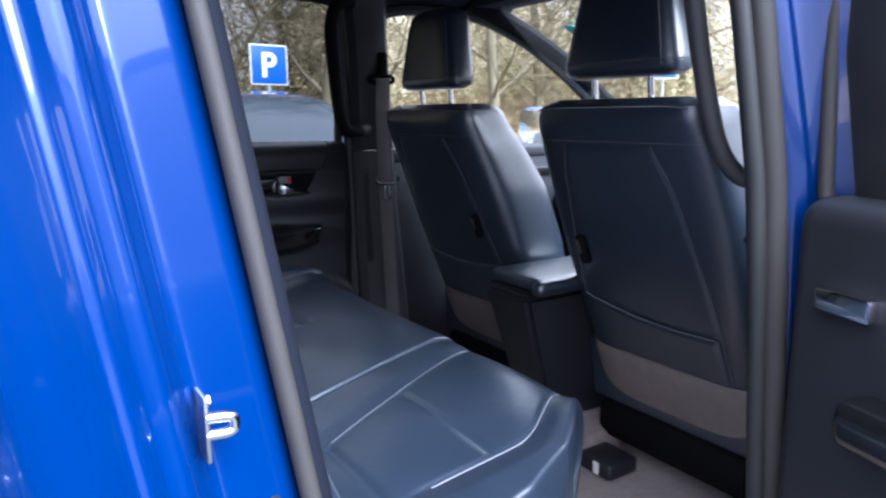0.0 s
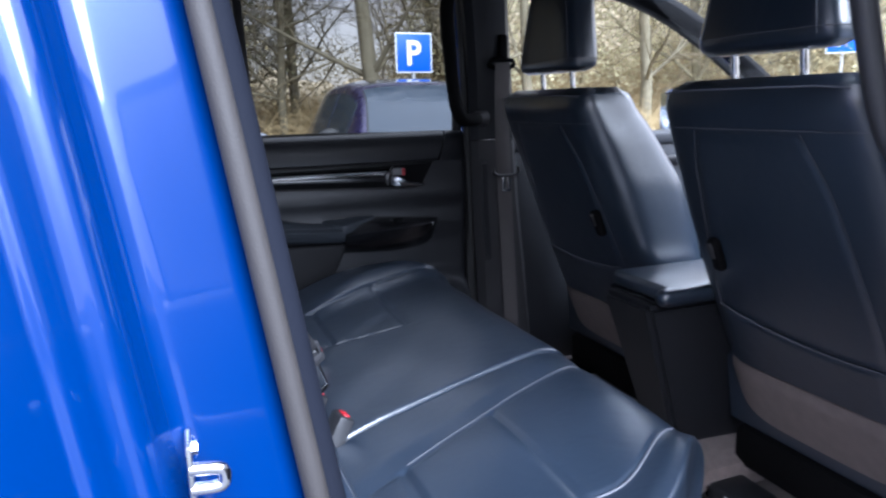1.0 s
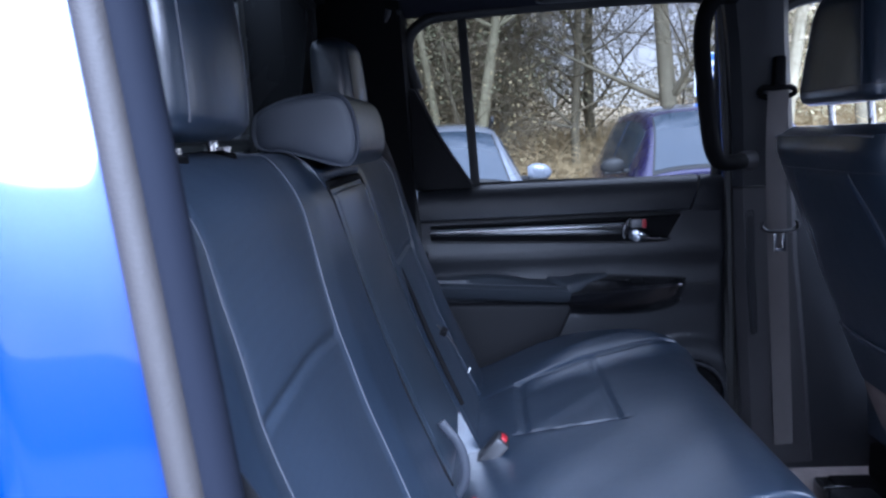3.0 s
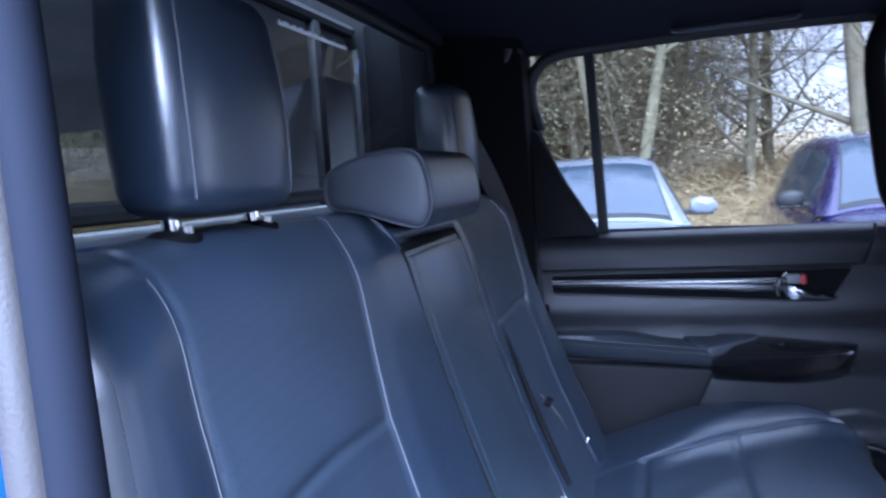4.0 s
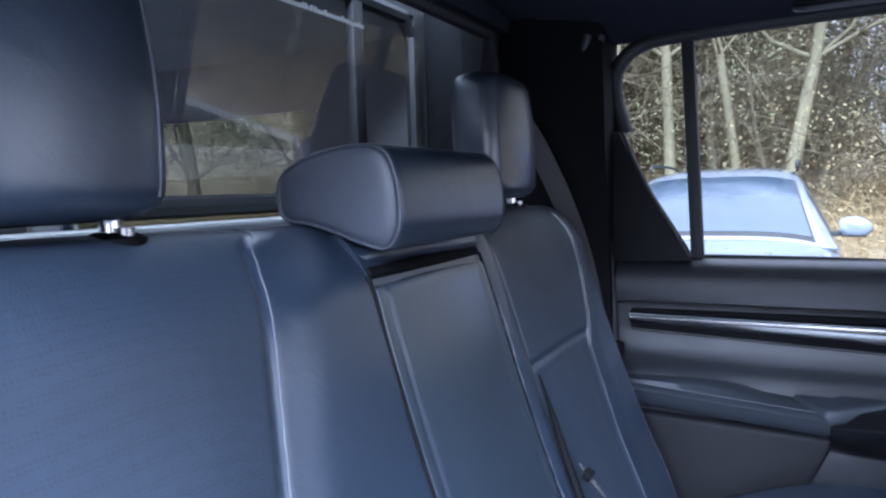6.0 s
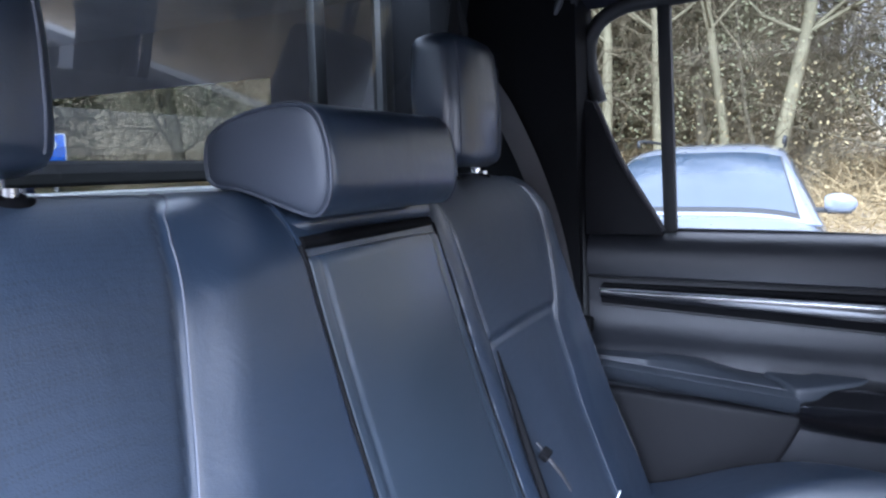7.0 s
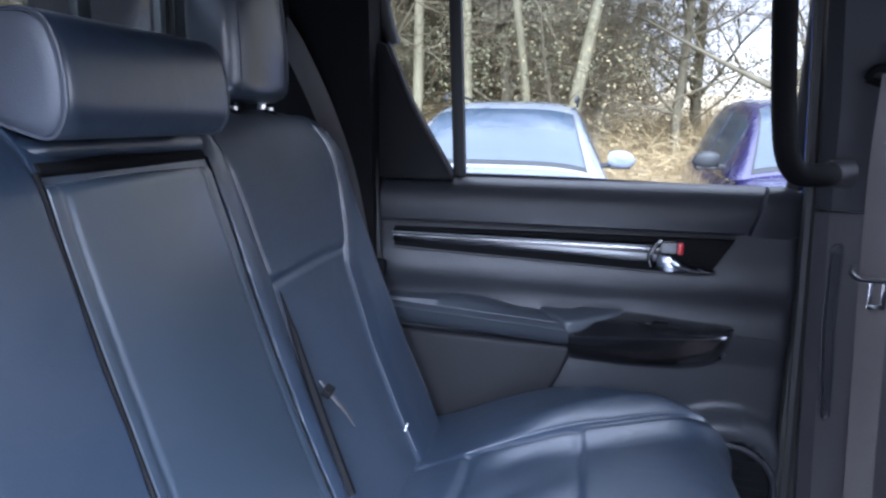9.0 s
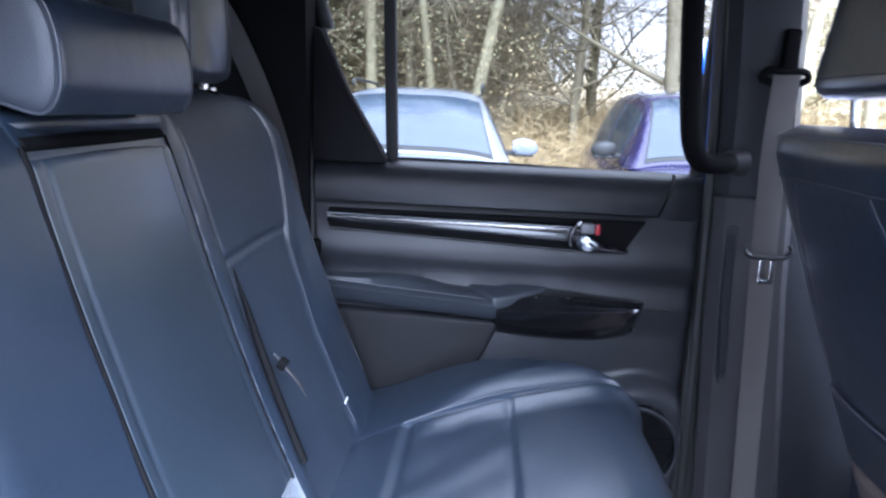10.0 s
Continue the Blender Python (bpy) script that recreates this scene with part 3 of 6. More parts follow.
def near_cushion(y, x, z):
    d = 0.0
    inner, outer = near_inner(x), -0.525 + 0.105 * step(0.5, 0.70, x)
    d -= 0.0016 * groove(y - inner)
    d -= 0.004 * groove(y - outer) * step(0.30, 0.36, x) * (1 - step(0.60, 0.66, x))
    if outer < y < inner:
        d -= 0.005 * groove(x - 0.468, 0.005) + 0.005 * groove(x - 0.300, 0.006)
        d += 0.005 * math.sin(math.pi * (y - outer) / (inner - outer))
    d += 0.010 * step(outer, outer - 0.06, y)
    d += 0.004 * step(inner, inner + 0.05, y)
    d += 0.0012 * math.sin(31 * x + 7 * y) * math.sin(23 * y)
    return d


def far_cushion(y, x, z):
    d = 0.006 - 0.002 * step(0.0, 0.2, y)
    outer = 0.45 + (x - 0.3) * 0.32
    d -= 0.004 * groove(y - 0.205) * step(0.29, 0.31, x) * (1 - step(0.49, 0.51, x))
    d -= 0.004 * groove(y - outer)
    if 0.205 < y < outer:
        d -= 0.006 * groove(x - 0.487, 0.005) + 0.006 * groove(x - 0.318, 0.006)
        if 0.318 < x < 0.487:
            d -= 0.003
            d += 0.0011 * math.sin(60 * (x - 0.6 * y)) * math.sin(25 * y)
    d += 0.036 * step(outer - 0.06, outer + 0.06, y) * step(0.24, 0.50, x) - 0.006 * step(0.38, 0.20, x) * step(0.25, 0.50, y)
    d += 0.0012 * math.sin(29 * x - 9 * y) * math.sin(21 * y + 3)
    return d


def cushion_pad(ya, yb, relief, nu, nv, r=0.03):
    def front(u, v):
        p, n = cush_path(v)
        a, b = ya(p.x), yb(p.x)
        w = lerp(u, 0.5 - 0.5 * math.cos(math.pi * u), 0.5)
        y = lerp(a, b, w)
        return Vector((p.x, y, p.z)) + n * (relief(y, p.x, p.z) - edge_round(min(y - a, b - y), r))
    def rear(u, v):
        p, n = cush_path(v)
        w = lerp(u, 0.5 - 0.5 * math.cos(math.pi * u), 0.5)
        return Vector((min(p.x, 0.66), lerp(ya(p.x), yb(p.x), w), 0.52))
    return shell(front, rear, nu, nv)


P("near_cushion", cushion_pad(lambda x: table([(0.32, -0.65), (0.45, -0.632), (0.55, -0.588), (0.60, -0.548), (0.65, -0.497), (0.69, -0.462), (0.72, -0.45)], x), lambda x: split_y(x) - 0.003, near_cushion, 140, 130, 0.009), LEATHER, bench, "", 75)
P("far_cushion", cushion_pad(lambda x: split_y(x) + 0.003, lambda x: 0.655 - 0.085 * step(0.42, 0.74, x), far_cushion, 170, 130, 0.008), LEATHER, bench, "", 75)


def on_cushion(x, y, relief, lift=0.001):
    for i in range(len(CUSH) - 1):
        if CUSH[i].x <= x <= CUSH[i + 1].x:
            z = lerp(CUSH[i].z, CUSH[i + 1].z, (x - CUSH[i].x) / (CUSH[i + 1].x - CUSH[i].x))
            return Vector((x, y, z + relief(y, x, z) + lift))
    return Vector((x, y, 0.78))


P("piping", tube([on_cushion(x, split_y(x) + 0.012, far_cushion, -0.0035) for x in frange(0.25, 0.640, 24)], 0.0018, 8), LEATHER_SIDE, bench, "raised leather piping")
P("seam_stitching", tube([on_cushion(x, near_inner(x) + 0.006, near_cushion, 0.0003) for x in frange(0.31, 0.68, 24)], 0.0009, 5), THREAD_DARK, bench)
P("seam_stitching", tube([on_cushion(x, -0.530 + 0.105 * step(0.5, 0.70, x), near_cushion, 0.0003) for x in frange(0.36, 0.675, 24)], 0.0012, 5), THREAD, bench)
P("seam_stitching", tube([on_cushion(x, 0.456 + (x - 0.3) * 0.32, far_cushion, 0.0003) for x in frange(0.31, 0.67, 24)], 0.0010, 5), THREAD_DARK, bench)
# near front corner panel with pale piping
P("piping", tube(smooth_path([(0.47, -0.600, 0.742), (0.55, -0.566, 0.746), (0.605, -0.523, 0.742), (0.645, -0.488, 0.722), (0.662, -0.474, 0.66), (0.660, -0.472, 0.58)], 6), 0.0026, 6), THREAD, bench, "pale piping")


# ---------------------------------------------------------------- belts of the bench
def buckle(x, y, z, yaw, lean):
    b = thing("seat_belt_buckle", (x, y, z - 0.08), "black belt buckle with red release button between cushions", "buckle", "rear belt buckles")
    m = pose(x, y, z, 0, lean, yaw)
    P("stalk", box(-0.015, 0.013, -0.020, 0.020, -0.10, 0.0, 0.006, m=m), BUCKLE_GREY, b)
    P("release_button", box(-0.007, 0.005, -0.012, 0.012, -0.006, 0.0025, 0.002, m=m), RED, b, "red button")
    return b


buckle(0.255, -0.180, 0.772, 8, 30)
buckle(0.236, -0.070, 0.768, 10, 26)
buckle(0.280, 0.150, 0.765, -4, 40)


# near shoulder belt hanging between the pillar and the backrest, with its tongue
nb = thing("rear_shoulder_belt", (0.12, -0.60, 1.05), "black rear belt with grey tongue hanging beside the backrest", "seat belt")
P("webbing", tube(smooth_path([(0.100, -0.612, 1.105), (0.115, -0.608, 1.075), (0.130, -0.604, 1.047), (0.137, -0.602, 1.034)], 6), 0.013, 8, flat=0.1, up=(0.5, 1, 0.2)), BELT_BLACK, nb)
TM = pose(0.1395, -0.602, 1.030, 0, -22, 28) @ Matrix.Scale(0.6, 4)
P("tongue_body", join(box(-0.022, -0.015, -0.005, 0.005, -0.014, 0.014, 0.003, m=TM), box(0.015, 0.022, -0.005, 0.005, -0.014, 0.014, 0.003, m=TM), box(-0.022, 0.022, -0.006, 0.006, -0.022, -0.006, 0.004, m=TM)), BUCKLE_GREY, nb, "grey plastic tongue grip")
P("tongue_plate", join(box(-0.011, -0.006, -0.0015, 0.0015, -0.064, -0.020, 0.001, m=TM), box(0.006, 0.011, -0.0015, 0.0015, -0.064, -0.020, 0.001, m=TM), box(-0.011, 0.011, -0.0015, 0.0015, -0.068, -0.060, 0.001, m=TM)), CHROME, nb, "steel tongue")
# latch hanging from the split of the far backrest
strap = thing("seat_release_strap", (0.17, 0.20, 0.93), "grey pull strap in the split of the backrest", "strap")
P("webbing", tube([(0.170, 0.205, 0.955), (0.186, 0.202, 0.938), (0.200, 0.212, 0.915), (0.206, 0.226, 0.892)], [0.003, 0.0045, 0.0045, 0.003], 8, flat=0.4, up=(1, 0, 0.4)), TRIM_GREY, strap)
P("clip", box(-0.006, 0.006, -0.007, 0.007, -0.006, 0.006, 0.002, m=pose(0.182, 0.200, 0.944, 20, 30, 0)), TRIM_DARK, strap, "black plastic clip")
for ty, tz in ((0.455, 0.785),):
    tag = thing("seat_tag", (0.16, ty, tz), "small white label on the backrest bolster", "label")
    P("tab", box(-0.001, 0.001, -0.003, 0.003, -0.006, 0.006, 0.0005, m=pose(0.214, ty, tz, 0, 20, 0)), LABEL_WHITE, tag)
# inboard lever of the near cushion split
lever = thing("seat_fold_lever", (0.23, -0.09, 0.72), "grey leather-covered belt sleeve between cushion and backrest", "strap")
P("sleeve", tube(smooth_path([(0.19, -0.045, 0.74), (0.218, -0.045, 0.79), (0.214, -0.045, 0.84), (0.188, -0.045, 0.88)], 6), [0.007] * 19, 10, flat=0.45, up=(0, 1, 0)), LEATHER_SIDE, lever)


# ---------------------------------------------------------------- truck: front seats
REAR = [(0.48, 1.175), (0.60, 1.120), (0.72, 1.070), (0.84, 1.020), (0.96, 0.972), (1.07, 0.930), (1.16, 0.892), (1.215, 0.870), (1.245, 0.868), (1.27, 0.872)]
HALF = [(0.5, 0.222), (0.7, 0.228), (0.9, 0.240), (1.05, 0.236), (1.15, 0.224), (1.22, 0.212), (1.27, 0.205)]
DEEP = [(0.5, 0.18), (0.7, 0.22), (0.9, 0.25), (1.05, 0.25), (1.18, 0.215), (1.27, 0.17)]


def front_seat(cy, driver):
    s = thing("front_chair", (1.1, cy, 0.42), "black leather front car seat with grey stitching and brown lower back", "car seat", "front seats")
    rings = []
    n = 48
    for i in range(n + 1):
        z = lerp(0.50, 1.266, i / n)
        k = edge_round(1.266 - z, 0.03) if z > 1.236 else 0.0
        hy, dp = table(HALF, z) - k, table(DEEP, z) - 1.4 * k
        xr = table(REAR, z) + 0.7 * k
        ring = []
        for j in range(56):
            t = 2 * math.pi * j / 56
            c, q = math.cos(t), math.sin(t)
            e = 0.42 if c < 0 else 0.7
            x = math.copysign(abs(c) ** e, c)
            y = math.copysign(abs(q) ** e, q)
            ring.append(Vector((xr + dp / 2 * (1 + x), cy + hy * y, z)))
        rings.append(ring)
    P("backrest", loft(rings), LEATHER, s)
    def side_line(z):
        return table(HALF, z) * table([(0.6, 0.80), (0.85, 0.72), (1.02, 0.62), (1.112, 0.57), (1.178, 0.48)], z)
    def surf(y, z, lift=0.0):
        h = table(HALF, z)
        t = min(1.0, abs(y) / h)
        dp = table(DEEP, z)
        c = (max(0.0, 1 - t ** (1 / 0.42 * 2))) ** (0.42 / 2)
        return Vector((table(REAR, z) + dp / 2 * (1 - c) - lift, cy + y, z - lift * 0.3))
    # raised centre panel of the back
    def pan(off):
        def f(u, v):
            z = lerp(0.715, 1.180, v)
            w = side_line(z)
            e = min(min(u, 1 - u) * 2 * w, (1 - v) * 0.465)
            return surf((u - 0.5) * 2 * w, z, off - edge_round(e, 0.003) if off > 0 else off)
        return f
    P("back_panel", shell(pan(0.0025), pan(-0.01), 40, 50), LEATHER, s)
    # sewn map pocket over the lower half of the panel
    def poc(off):
        def f(u, v):
            top = 0.845 - 0.028 * (u if driver else 0.0) - 0.012 * math.sin(math.pi * u)
            z = lerp(0.722, top, v)
            w = side_line(z) * 0.985
            e = min(min(u, 1 - u) * 2 * w, (1 - v) * 0.12)
            return surf((0.5 - u) * 2 * w, z, off - edge_round(e, 0.004) if off > 0.0 else 0.004)
        return f
    P("map_pocket", shell(poc(0.0095), poc(0.0), 36, 16), LEATHER, s, "leather map pocket")
    P("pocket_edge", tube([surf((0.5 - u) * 2 * side_line(0.84) * 0.97, 0.846 - 0.028 * (u if driver else 0.0) - 0.012 * math.sin(math.pi * u), 0.0085) for u in frange(0.0, 1.0, 24)], 0.0019, 6), THREAD_DARK, s, "sewn pocket edge")
    # lower fabric panel
    def low(off):
        def f(u, v):
            z = lerp(0.465, 0.712, v)
            w = table(HALF, z) * 0.97
            e = min(min(u, 1 - u) * 2 * w, min(v, 1 - v) * 0.2)
            return surf((u - 0.5) * 2 * w, z, off - edge_round(e, 0.006) if off > 0 else off)
        return f
    P("lower_back_panel", shell(low(0.007), low(-0.01), 30, 14), FABRIC_BROWN, s, "brown-grey fabric panel")
    P("seam_stitching", tube([surf(y, 1.250 - 0.08 * max(0, abs(y) - 0.14), 0.0018) for y in frange(-0.185, 0.185, 24)], 0.0017, 6), THREAD, s, "pale grey seam thread")
    P("seam_stitching", tube([surf(y, 1.187, 0.0014) for y in frange(-0.200, 0.200, 30)], 0.0011, 5), THREAD_DARK, s)
    for sg in (-1, 1):
        P("seam_stitching", tube([surf(sg * (side_line(z) + 0.004), z, 0.0012) for z in frange(0.72, 1.183, 30)], 0.0009, 5), THREAD_DARK, s)
    # bag hook on the back
    h0 = surf(0.132 if driver else -0.14, 0.955, 0.006)
    hook = P("bag_hook", box(-0.012, 0.010, -0.013, 0.013, -0.034, 0.034, 0.009, 3, m=Matrix.Translation(h0) @ pose(0, 0, 0, 0, -22, 0)), TRIM_DARK, s, "black plastic bag hook")
    SUB("hook_face", box(-0.016, -0.010, -0.006, 0.008, -0.004, 0.028, 0.003, 2, m=Matrix.Translation(h0) @ pose(0, 0, 0, 0, -22, 0)), TRIM_GREY, hook)
    # cushion
    def cu_a(u, v):
        x = lerp(1.12, 1.58, v)
        e = min(u, 1 - u) * 0.5
        a = abs(u - 0.5) * 2
        return Vector((x, cy + (u - 0.5) * 0.5, 0.70 + 0.05 * v - edge_round(e, 0.04) + 0.03 * step(0.6, 0.9, a) - edge_round((1 - v) * 0.46, 0.06)))
    P("cushion", shell(cu_a, lambda u, v: Vector((lerp(1.12, 1.58, v), cy + (u - 0.5) * 0.46, 0.56)), 24, 24), LEATHER, s)
    P("seat_base", box(1.10, 1.52, cy - 0.20, cy + 0.20, 0.47, 0.56, 0.015), TRIM_DARK, s)
    for ry in (cy - 0.19, cy + 0.19):
        P("seat_rail", box(1.02, 1.62, ry - 0.02, ry + 0.02, 0.425, 0.472, 0.006), TRIM_DARK, s, "black steel seat rail")
        P("rail_end", box(0.99, 1.06, ry - 0.028, ry + 0.028, 0.42, 0.466, 0.01), PIANO, s, "black rail end cover")
    P("rail_cover", box(1.005, 1.10, cy + 0.065, cy + 0.170, 0.421, 0.462, 0.012, 3), TRIM, s, "black rail cover")
    if driver:
        P("handling_label", box(1.0025, 1.0045, cy + 0.098, cy + 0.115, 0.428, 0.458, 0.0006), LABEL_WHITE, s, "white paper label")
    return s


def front_headrest(cy):
    h = thing("headrest", (0.9, cy, 1.26), "black leather front headrest on two chrome posts", "headrest", "front headrests")
    rings = []
    n = 24
    for i in range(n + 1):
        t = i / n
        z = lerp(1.305, 1.508, t)
        e = min(t, 1 - t) * 0.2
        k = edge_round(e, 0.03) if e < 0.03 else 0.0
        hy = lerp(0.146, 0.098, t ** 1.1) - k * 0.8
        hx = lerp(0.046, 0.042, t) - k * 0.7
        rings.append(rounded_ring(0.935 + 0.012 * t, cy, max(hx, 0.012), max(hy, 0.04), z, 0.6, 40, 0.012))
    P("cushion", loft(rings), LEATHER, h)
    for sg in (-1, 1):
        j = 15 if sg > 0 else 25
        pts = [rings[i][j] + Vector((-0.0004, 0, 0)) for i in range(2, n - 1, 3)]
        P("seam_stitching", tube(smooth_path(pts, 4), 0.0014, 6), THREAD_DARK, h)
    P("seam_stitching", tube([q + Vector((0, 0, 0.001)) for q in rings[3]], 0.0012, 5, closed=True), THREAD_DARK, h)
    for py in (cy - 0.052, cy + 0.090):
        P("post", tube([(0.955, py, 1.245), (0.951, py, 1.28), (0.947, py, 1.32)], 0.0065, 14), CHROME, h, "chrome post")
    return h


front_seat(-0.312, True)
front_seat(0.352, False)
front_headrest(-0.306)
front_headrest(0.358)

# ---------------------------------------------------------------- centre console
console = thing("centre_console", (1.1, 0.02, 0.42), "dark plastic centre console with stitched leather lid", "console")
bm = bmesh.new()
vs = [bm.verts.new(p) for p in ((1.03, -0.030, 0.44), (1.03, 0.080, 0.44), (0.900, 0.093, 0.828), (0.900, -0.072, 0.828),
                                (1.60, -0.085, 0.44), (1.60, 0.105, 0.44), (1.60, 0.112, 0.83), (1.60, -0.085, 0.83))]
for f in ((0, 1, 2, 3), (4, 7, 6, 5), (0, 3, 7, 4), (1, 5, 6, 2), (3, 2, 6, 7), (0, 4, 5, 1)):
    bm.faces.new([vs[i] for i in f])
bmesh.ops.recalc_face_normals(bm, faces=bm.faces)
bmesh.ops.bevel(bm, geom=bm.edges[:], offset=0.012, segments=4, affect="EDGES")
P("body", bm, TRIM, console)
lid = P("lid", box(0.932, 1.36, -0.088, 0.100, 0.834, 0.868, 0.012, 4), LEATHER, console, "padded leather lid")
SUB("lid_roll", loft([[Vector((x, -0.092 + k * 0.019 * math.cos(a), 0.851 + k * 0.019 * math.sin(a))) for a in [2 * math.pi * q / 16 for q in range(16)]]
                      for x, k in ((0.908, 0.3), (0.911, 0.7), (0.917, 0.92), (0.926, 1.0), (1.10, 1.0), (1.36, 1.0))]), LEATHER, lid, "rolled leather edge")
SUB("lid_stitching", tube([(0.9325, -0.070, 0.858), (0.9325, 0.092, 0.858)], 0.0010, 5), THREAD_DARK, lid)
P("lid_seat", box(0.925, 1.36, -0.086, 0.098, 0.826, 0.836, 0.004), PIANO, console, "black rim")


# ---------------------------------------------------------------- far rear door, closed
door = thing("rear_door", (0.5, 0.74, 0.5), "closed rear door with black trim, armrest and chrome handle", "car door")
# main trim skin: lower panel with a swell and the speaker bulge
def skin(x, z):
    y = 0.700
    y -= 0.009 * groove(z - 0.990, 0.028)
    y += 0.006 * groove(z - 0.948, 0.028)
    y += 0.010 * step(0.90, 0.84, z)
    rr = math.hypot(x - 0.738, z - 0.626)
    y -= 0.034 * step(0.150, 0.108, rr)
    y += 0.045 * step(0.092, 0.080, rr)
    return y
def skin_front(u, v):
    x, z = lerp(0.10, 0.838, u), lerp(0.37, 1.082, v)
    return Vector((x, skin(x, z) + edge_round((1 - u) * 0.738, 0.02), z))
P("trim_panel", shell(skin_front, lambda u, v: Vector((lerp(0.10, 0.838, u), 0.775, lerp(0.37, 1.082, v))), 110, 90), TRIM, door, "grained black trim panel")
# upper pad, rolled over at the sill
up = [(0.706, 1.078), (0.690, 1.086), (0.686, 1.105), (0.690, 1.130), (0.700, 1.150), (0.716, 1.161), (0.738, 1.164), (0.760, 1.160), (0.760, 1.078)]
P("upper_pad", loft([[Vector((x, y, z)) for y, z in up] for x in frange(0.10, 0.728, 8)] + [[Vector((0.745 + (z - 1.08) * 0.35, y + 0.004, z)) for y, z in up]]), TRIM, door, "soft padded upper trim")
up2 = [(0.700, 1.078), (0.698, 1.10), (0.700, 1.135), (0.708, 1.152), (0.722, 1.161), (0.742, 1.163), (0.760, 1.158), (0.760, 1.078)]
P("front_trim", loft([[Vector((0.752 + (z - 1.08) * 0.35, y, z)) for y, z in up2], [Vector((0.815, y, z)) for y, z in up2], [Vector((0.836, y + 0.012, z)) for y, z in up2]]), TRIM, door)
P("pad_seam", tube([(0.10, 0.698, 1.0785), (0.40, 0.697, 1.0785), (0.728, 0.697, 1.0785)], 0.0016, 5), RUBBER, door)
# gloss band and handle recess
recess = [(0.128, 1.070), (0.728, 1.074), (0.690, 1.012), (0.640, 1.012), (0.128, 1.034)]
P("handle_recess", prism([(x, z) for x, z in recess], "y", 0.687, 0.705, 0.003), TRIM_DARK, door, "dark recess")
band = []
for x in frange(0.128, 0.605, 10):
    t = (x - 0.128) / 0.477
    zc, hh = lerp(1.0545, 1.0465, t), lerp(0.0120, 0.0205, t)
    band.append([Vector((x, 0.689 - 0.010 * math.sqrt(max(0, 1 - k * k)), zc + hh * k)) for k in (-1, -0.8, -0.4, 0, 0.4, 0.8, 1)] + [Vector((x, 0.697, zc + hh)), Vector((x, 0.697, zc - hh))])
P("gloss_band", loft(band), PIANO, door, "glossy black decor band")
P("bright_line", tube([(0.128, 0.6805, 1.0615), (0.36, 0.6795, 1.0605), (0.598, 0.6805, 1.0585)], 0.0018, 6), SATIN_CHROME, door, "thin bright chrome line")
P("recess_lip", tube([(0.128, 0.690, 1.0325), (0.40, 0.690, 1.021), (0.64, 0.690, 1.0105), (0.690, 0.690, 1.0105), (0.708, 0.690, 1.042), (0.728, 0.690, 1.074)], 0.0022, 6), TRIM_GREY, door)
P("handle_bezel", tube(smooth_path([(0.592, 0.683, 1.024), (0.588, 0.677, 1.040), (0.594, 0.674, 1.058), (0.606, 0.677, 1.071)], 5), 0.0045, 8), PIANO, door, "glossy black bezel beside the lock")
P("door_handle", loft([[Vector((x, y + dy, z + dz)) for dy, dz in ((-0.003, -h), (-0.007, -0.4 * h), (-0.008, 0.2 * h), (-0.004, h), (0.004, h), (0.004, -h))] for x, y, z, h in
                     ((0.600, 0.684, 1.034, 0.012), (0.608, 0.677, 1.033, 0.015), (0.620, 0.674, 1.031, 0.014), (0.632, 0.674, 1.028, 0.0105), (0.645, 0.675, 1.0235, 0.0075), (0.665, 0.676, 1.0205, 0.0055), (0.685, 0.678, 1.0185, 0.0045), (0.698, 0.682, 1.0178, 0.003))]), CHROME_DARK, door, "chrome door handle")
P("lock_knob", box(0.606, 0.632, 0.674, 0.688, 1.048, 1.068, 0.004), KNOB_GREY, door, "grey lock knob")
P("lock_flag", box(0.633, 0.643, 0.6765, 0.6885, 1.046, 1.067, 0.003), RED, door, "red lock flag")
# armrest: leather pad and glossy switch panel
def arm_sec(x, back, top, low, out, tuck, under=0.0):
    """Section across the armrest: back edge on the trim, front lip, rounded underside."""
    pts = [(0.706, back), (0.690, back), (lerp(0.690, out, 0.5), lerp(back, top, 0.42) + 0.002), (out + 0.012, top + 0.0022), (out + 0.004, top - 0.001), (out, top - 0.006),
           (out + 0.005 + under * 0.006, lerp(top, low, 0.45)), (out + 0.012 + under * 0.012, lerp(top, low, 0.75)), (out + 0.020 + under * 0.016, low + 0.003), (out + 0.030 + under * 0.014, low - tuck * 0.3), (0.706, low - tuck)]
    return [Vector((x, y, z)) for y, z in pts]
ARM_BACK = [(0.11, 0.941), (0.26, 0.946), (0.30, 0.943), (0.36, 0.930), (0.468, 0.921)]
pad = []
for x in frange(0.115, 0.452, 22):
    t = (x - 0.115) / 0.337
    pad.append(arm_sec(x, table(ARM_BACK, x), lerp(0.931, 0.912, t), lerp(0.890, 0.872, t), lerp(0.664, 0.647, t), 0.004))
pad.append(arm_sec(0.462, 0.919, 0.907, 0.876, 0.650, 0.0))
arm = P("armrest_pad", loft(pad), LEATHER_SOFT, door, "stitched black leather armrest", 50)
SUB("armrest_stitching", tube([Vector((x, lerp(0.675, 0.658, (x - 0.115) / 0.337), lerp(0.9350, 0.9155, (x - 0.115) / 0.337))) for x in frange(0.12, 0.455, 16)], 0.0009, 5), THREAD_DARK, arm)
flap = [(0.452, 0.648), (0.470, 0.652), (0.545, 0.682), (0.556, 0.696), (0.475, 0.698), (0.462, 0.690), (0.40, 0.690)]
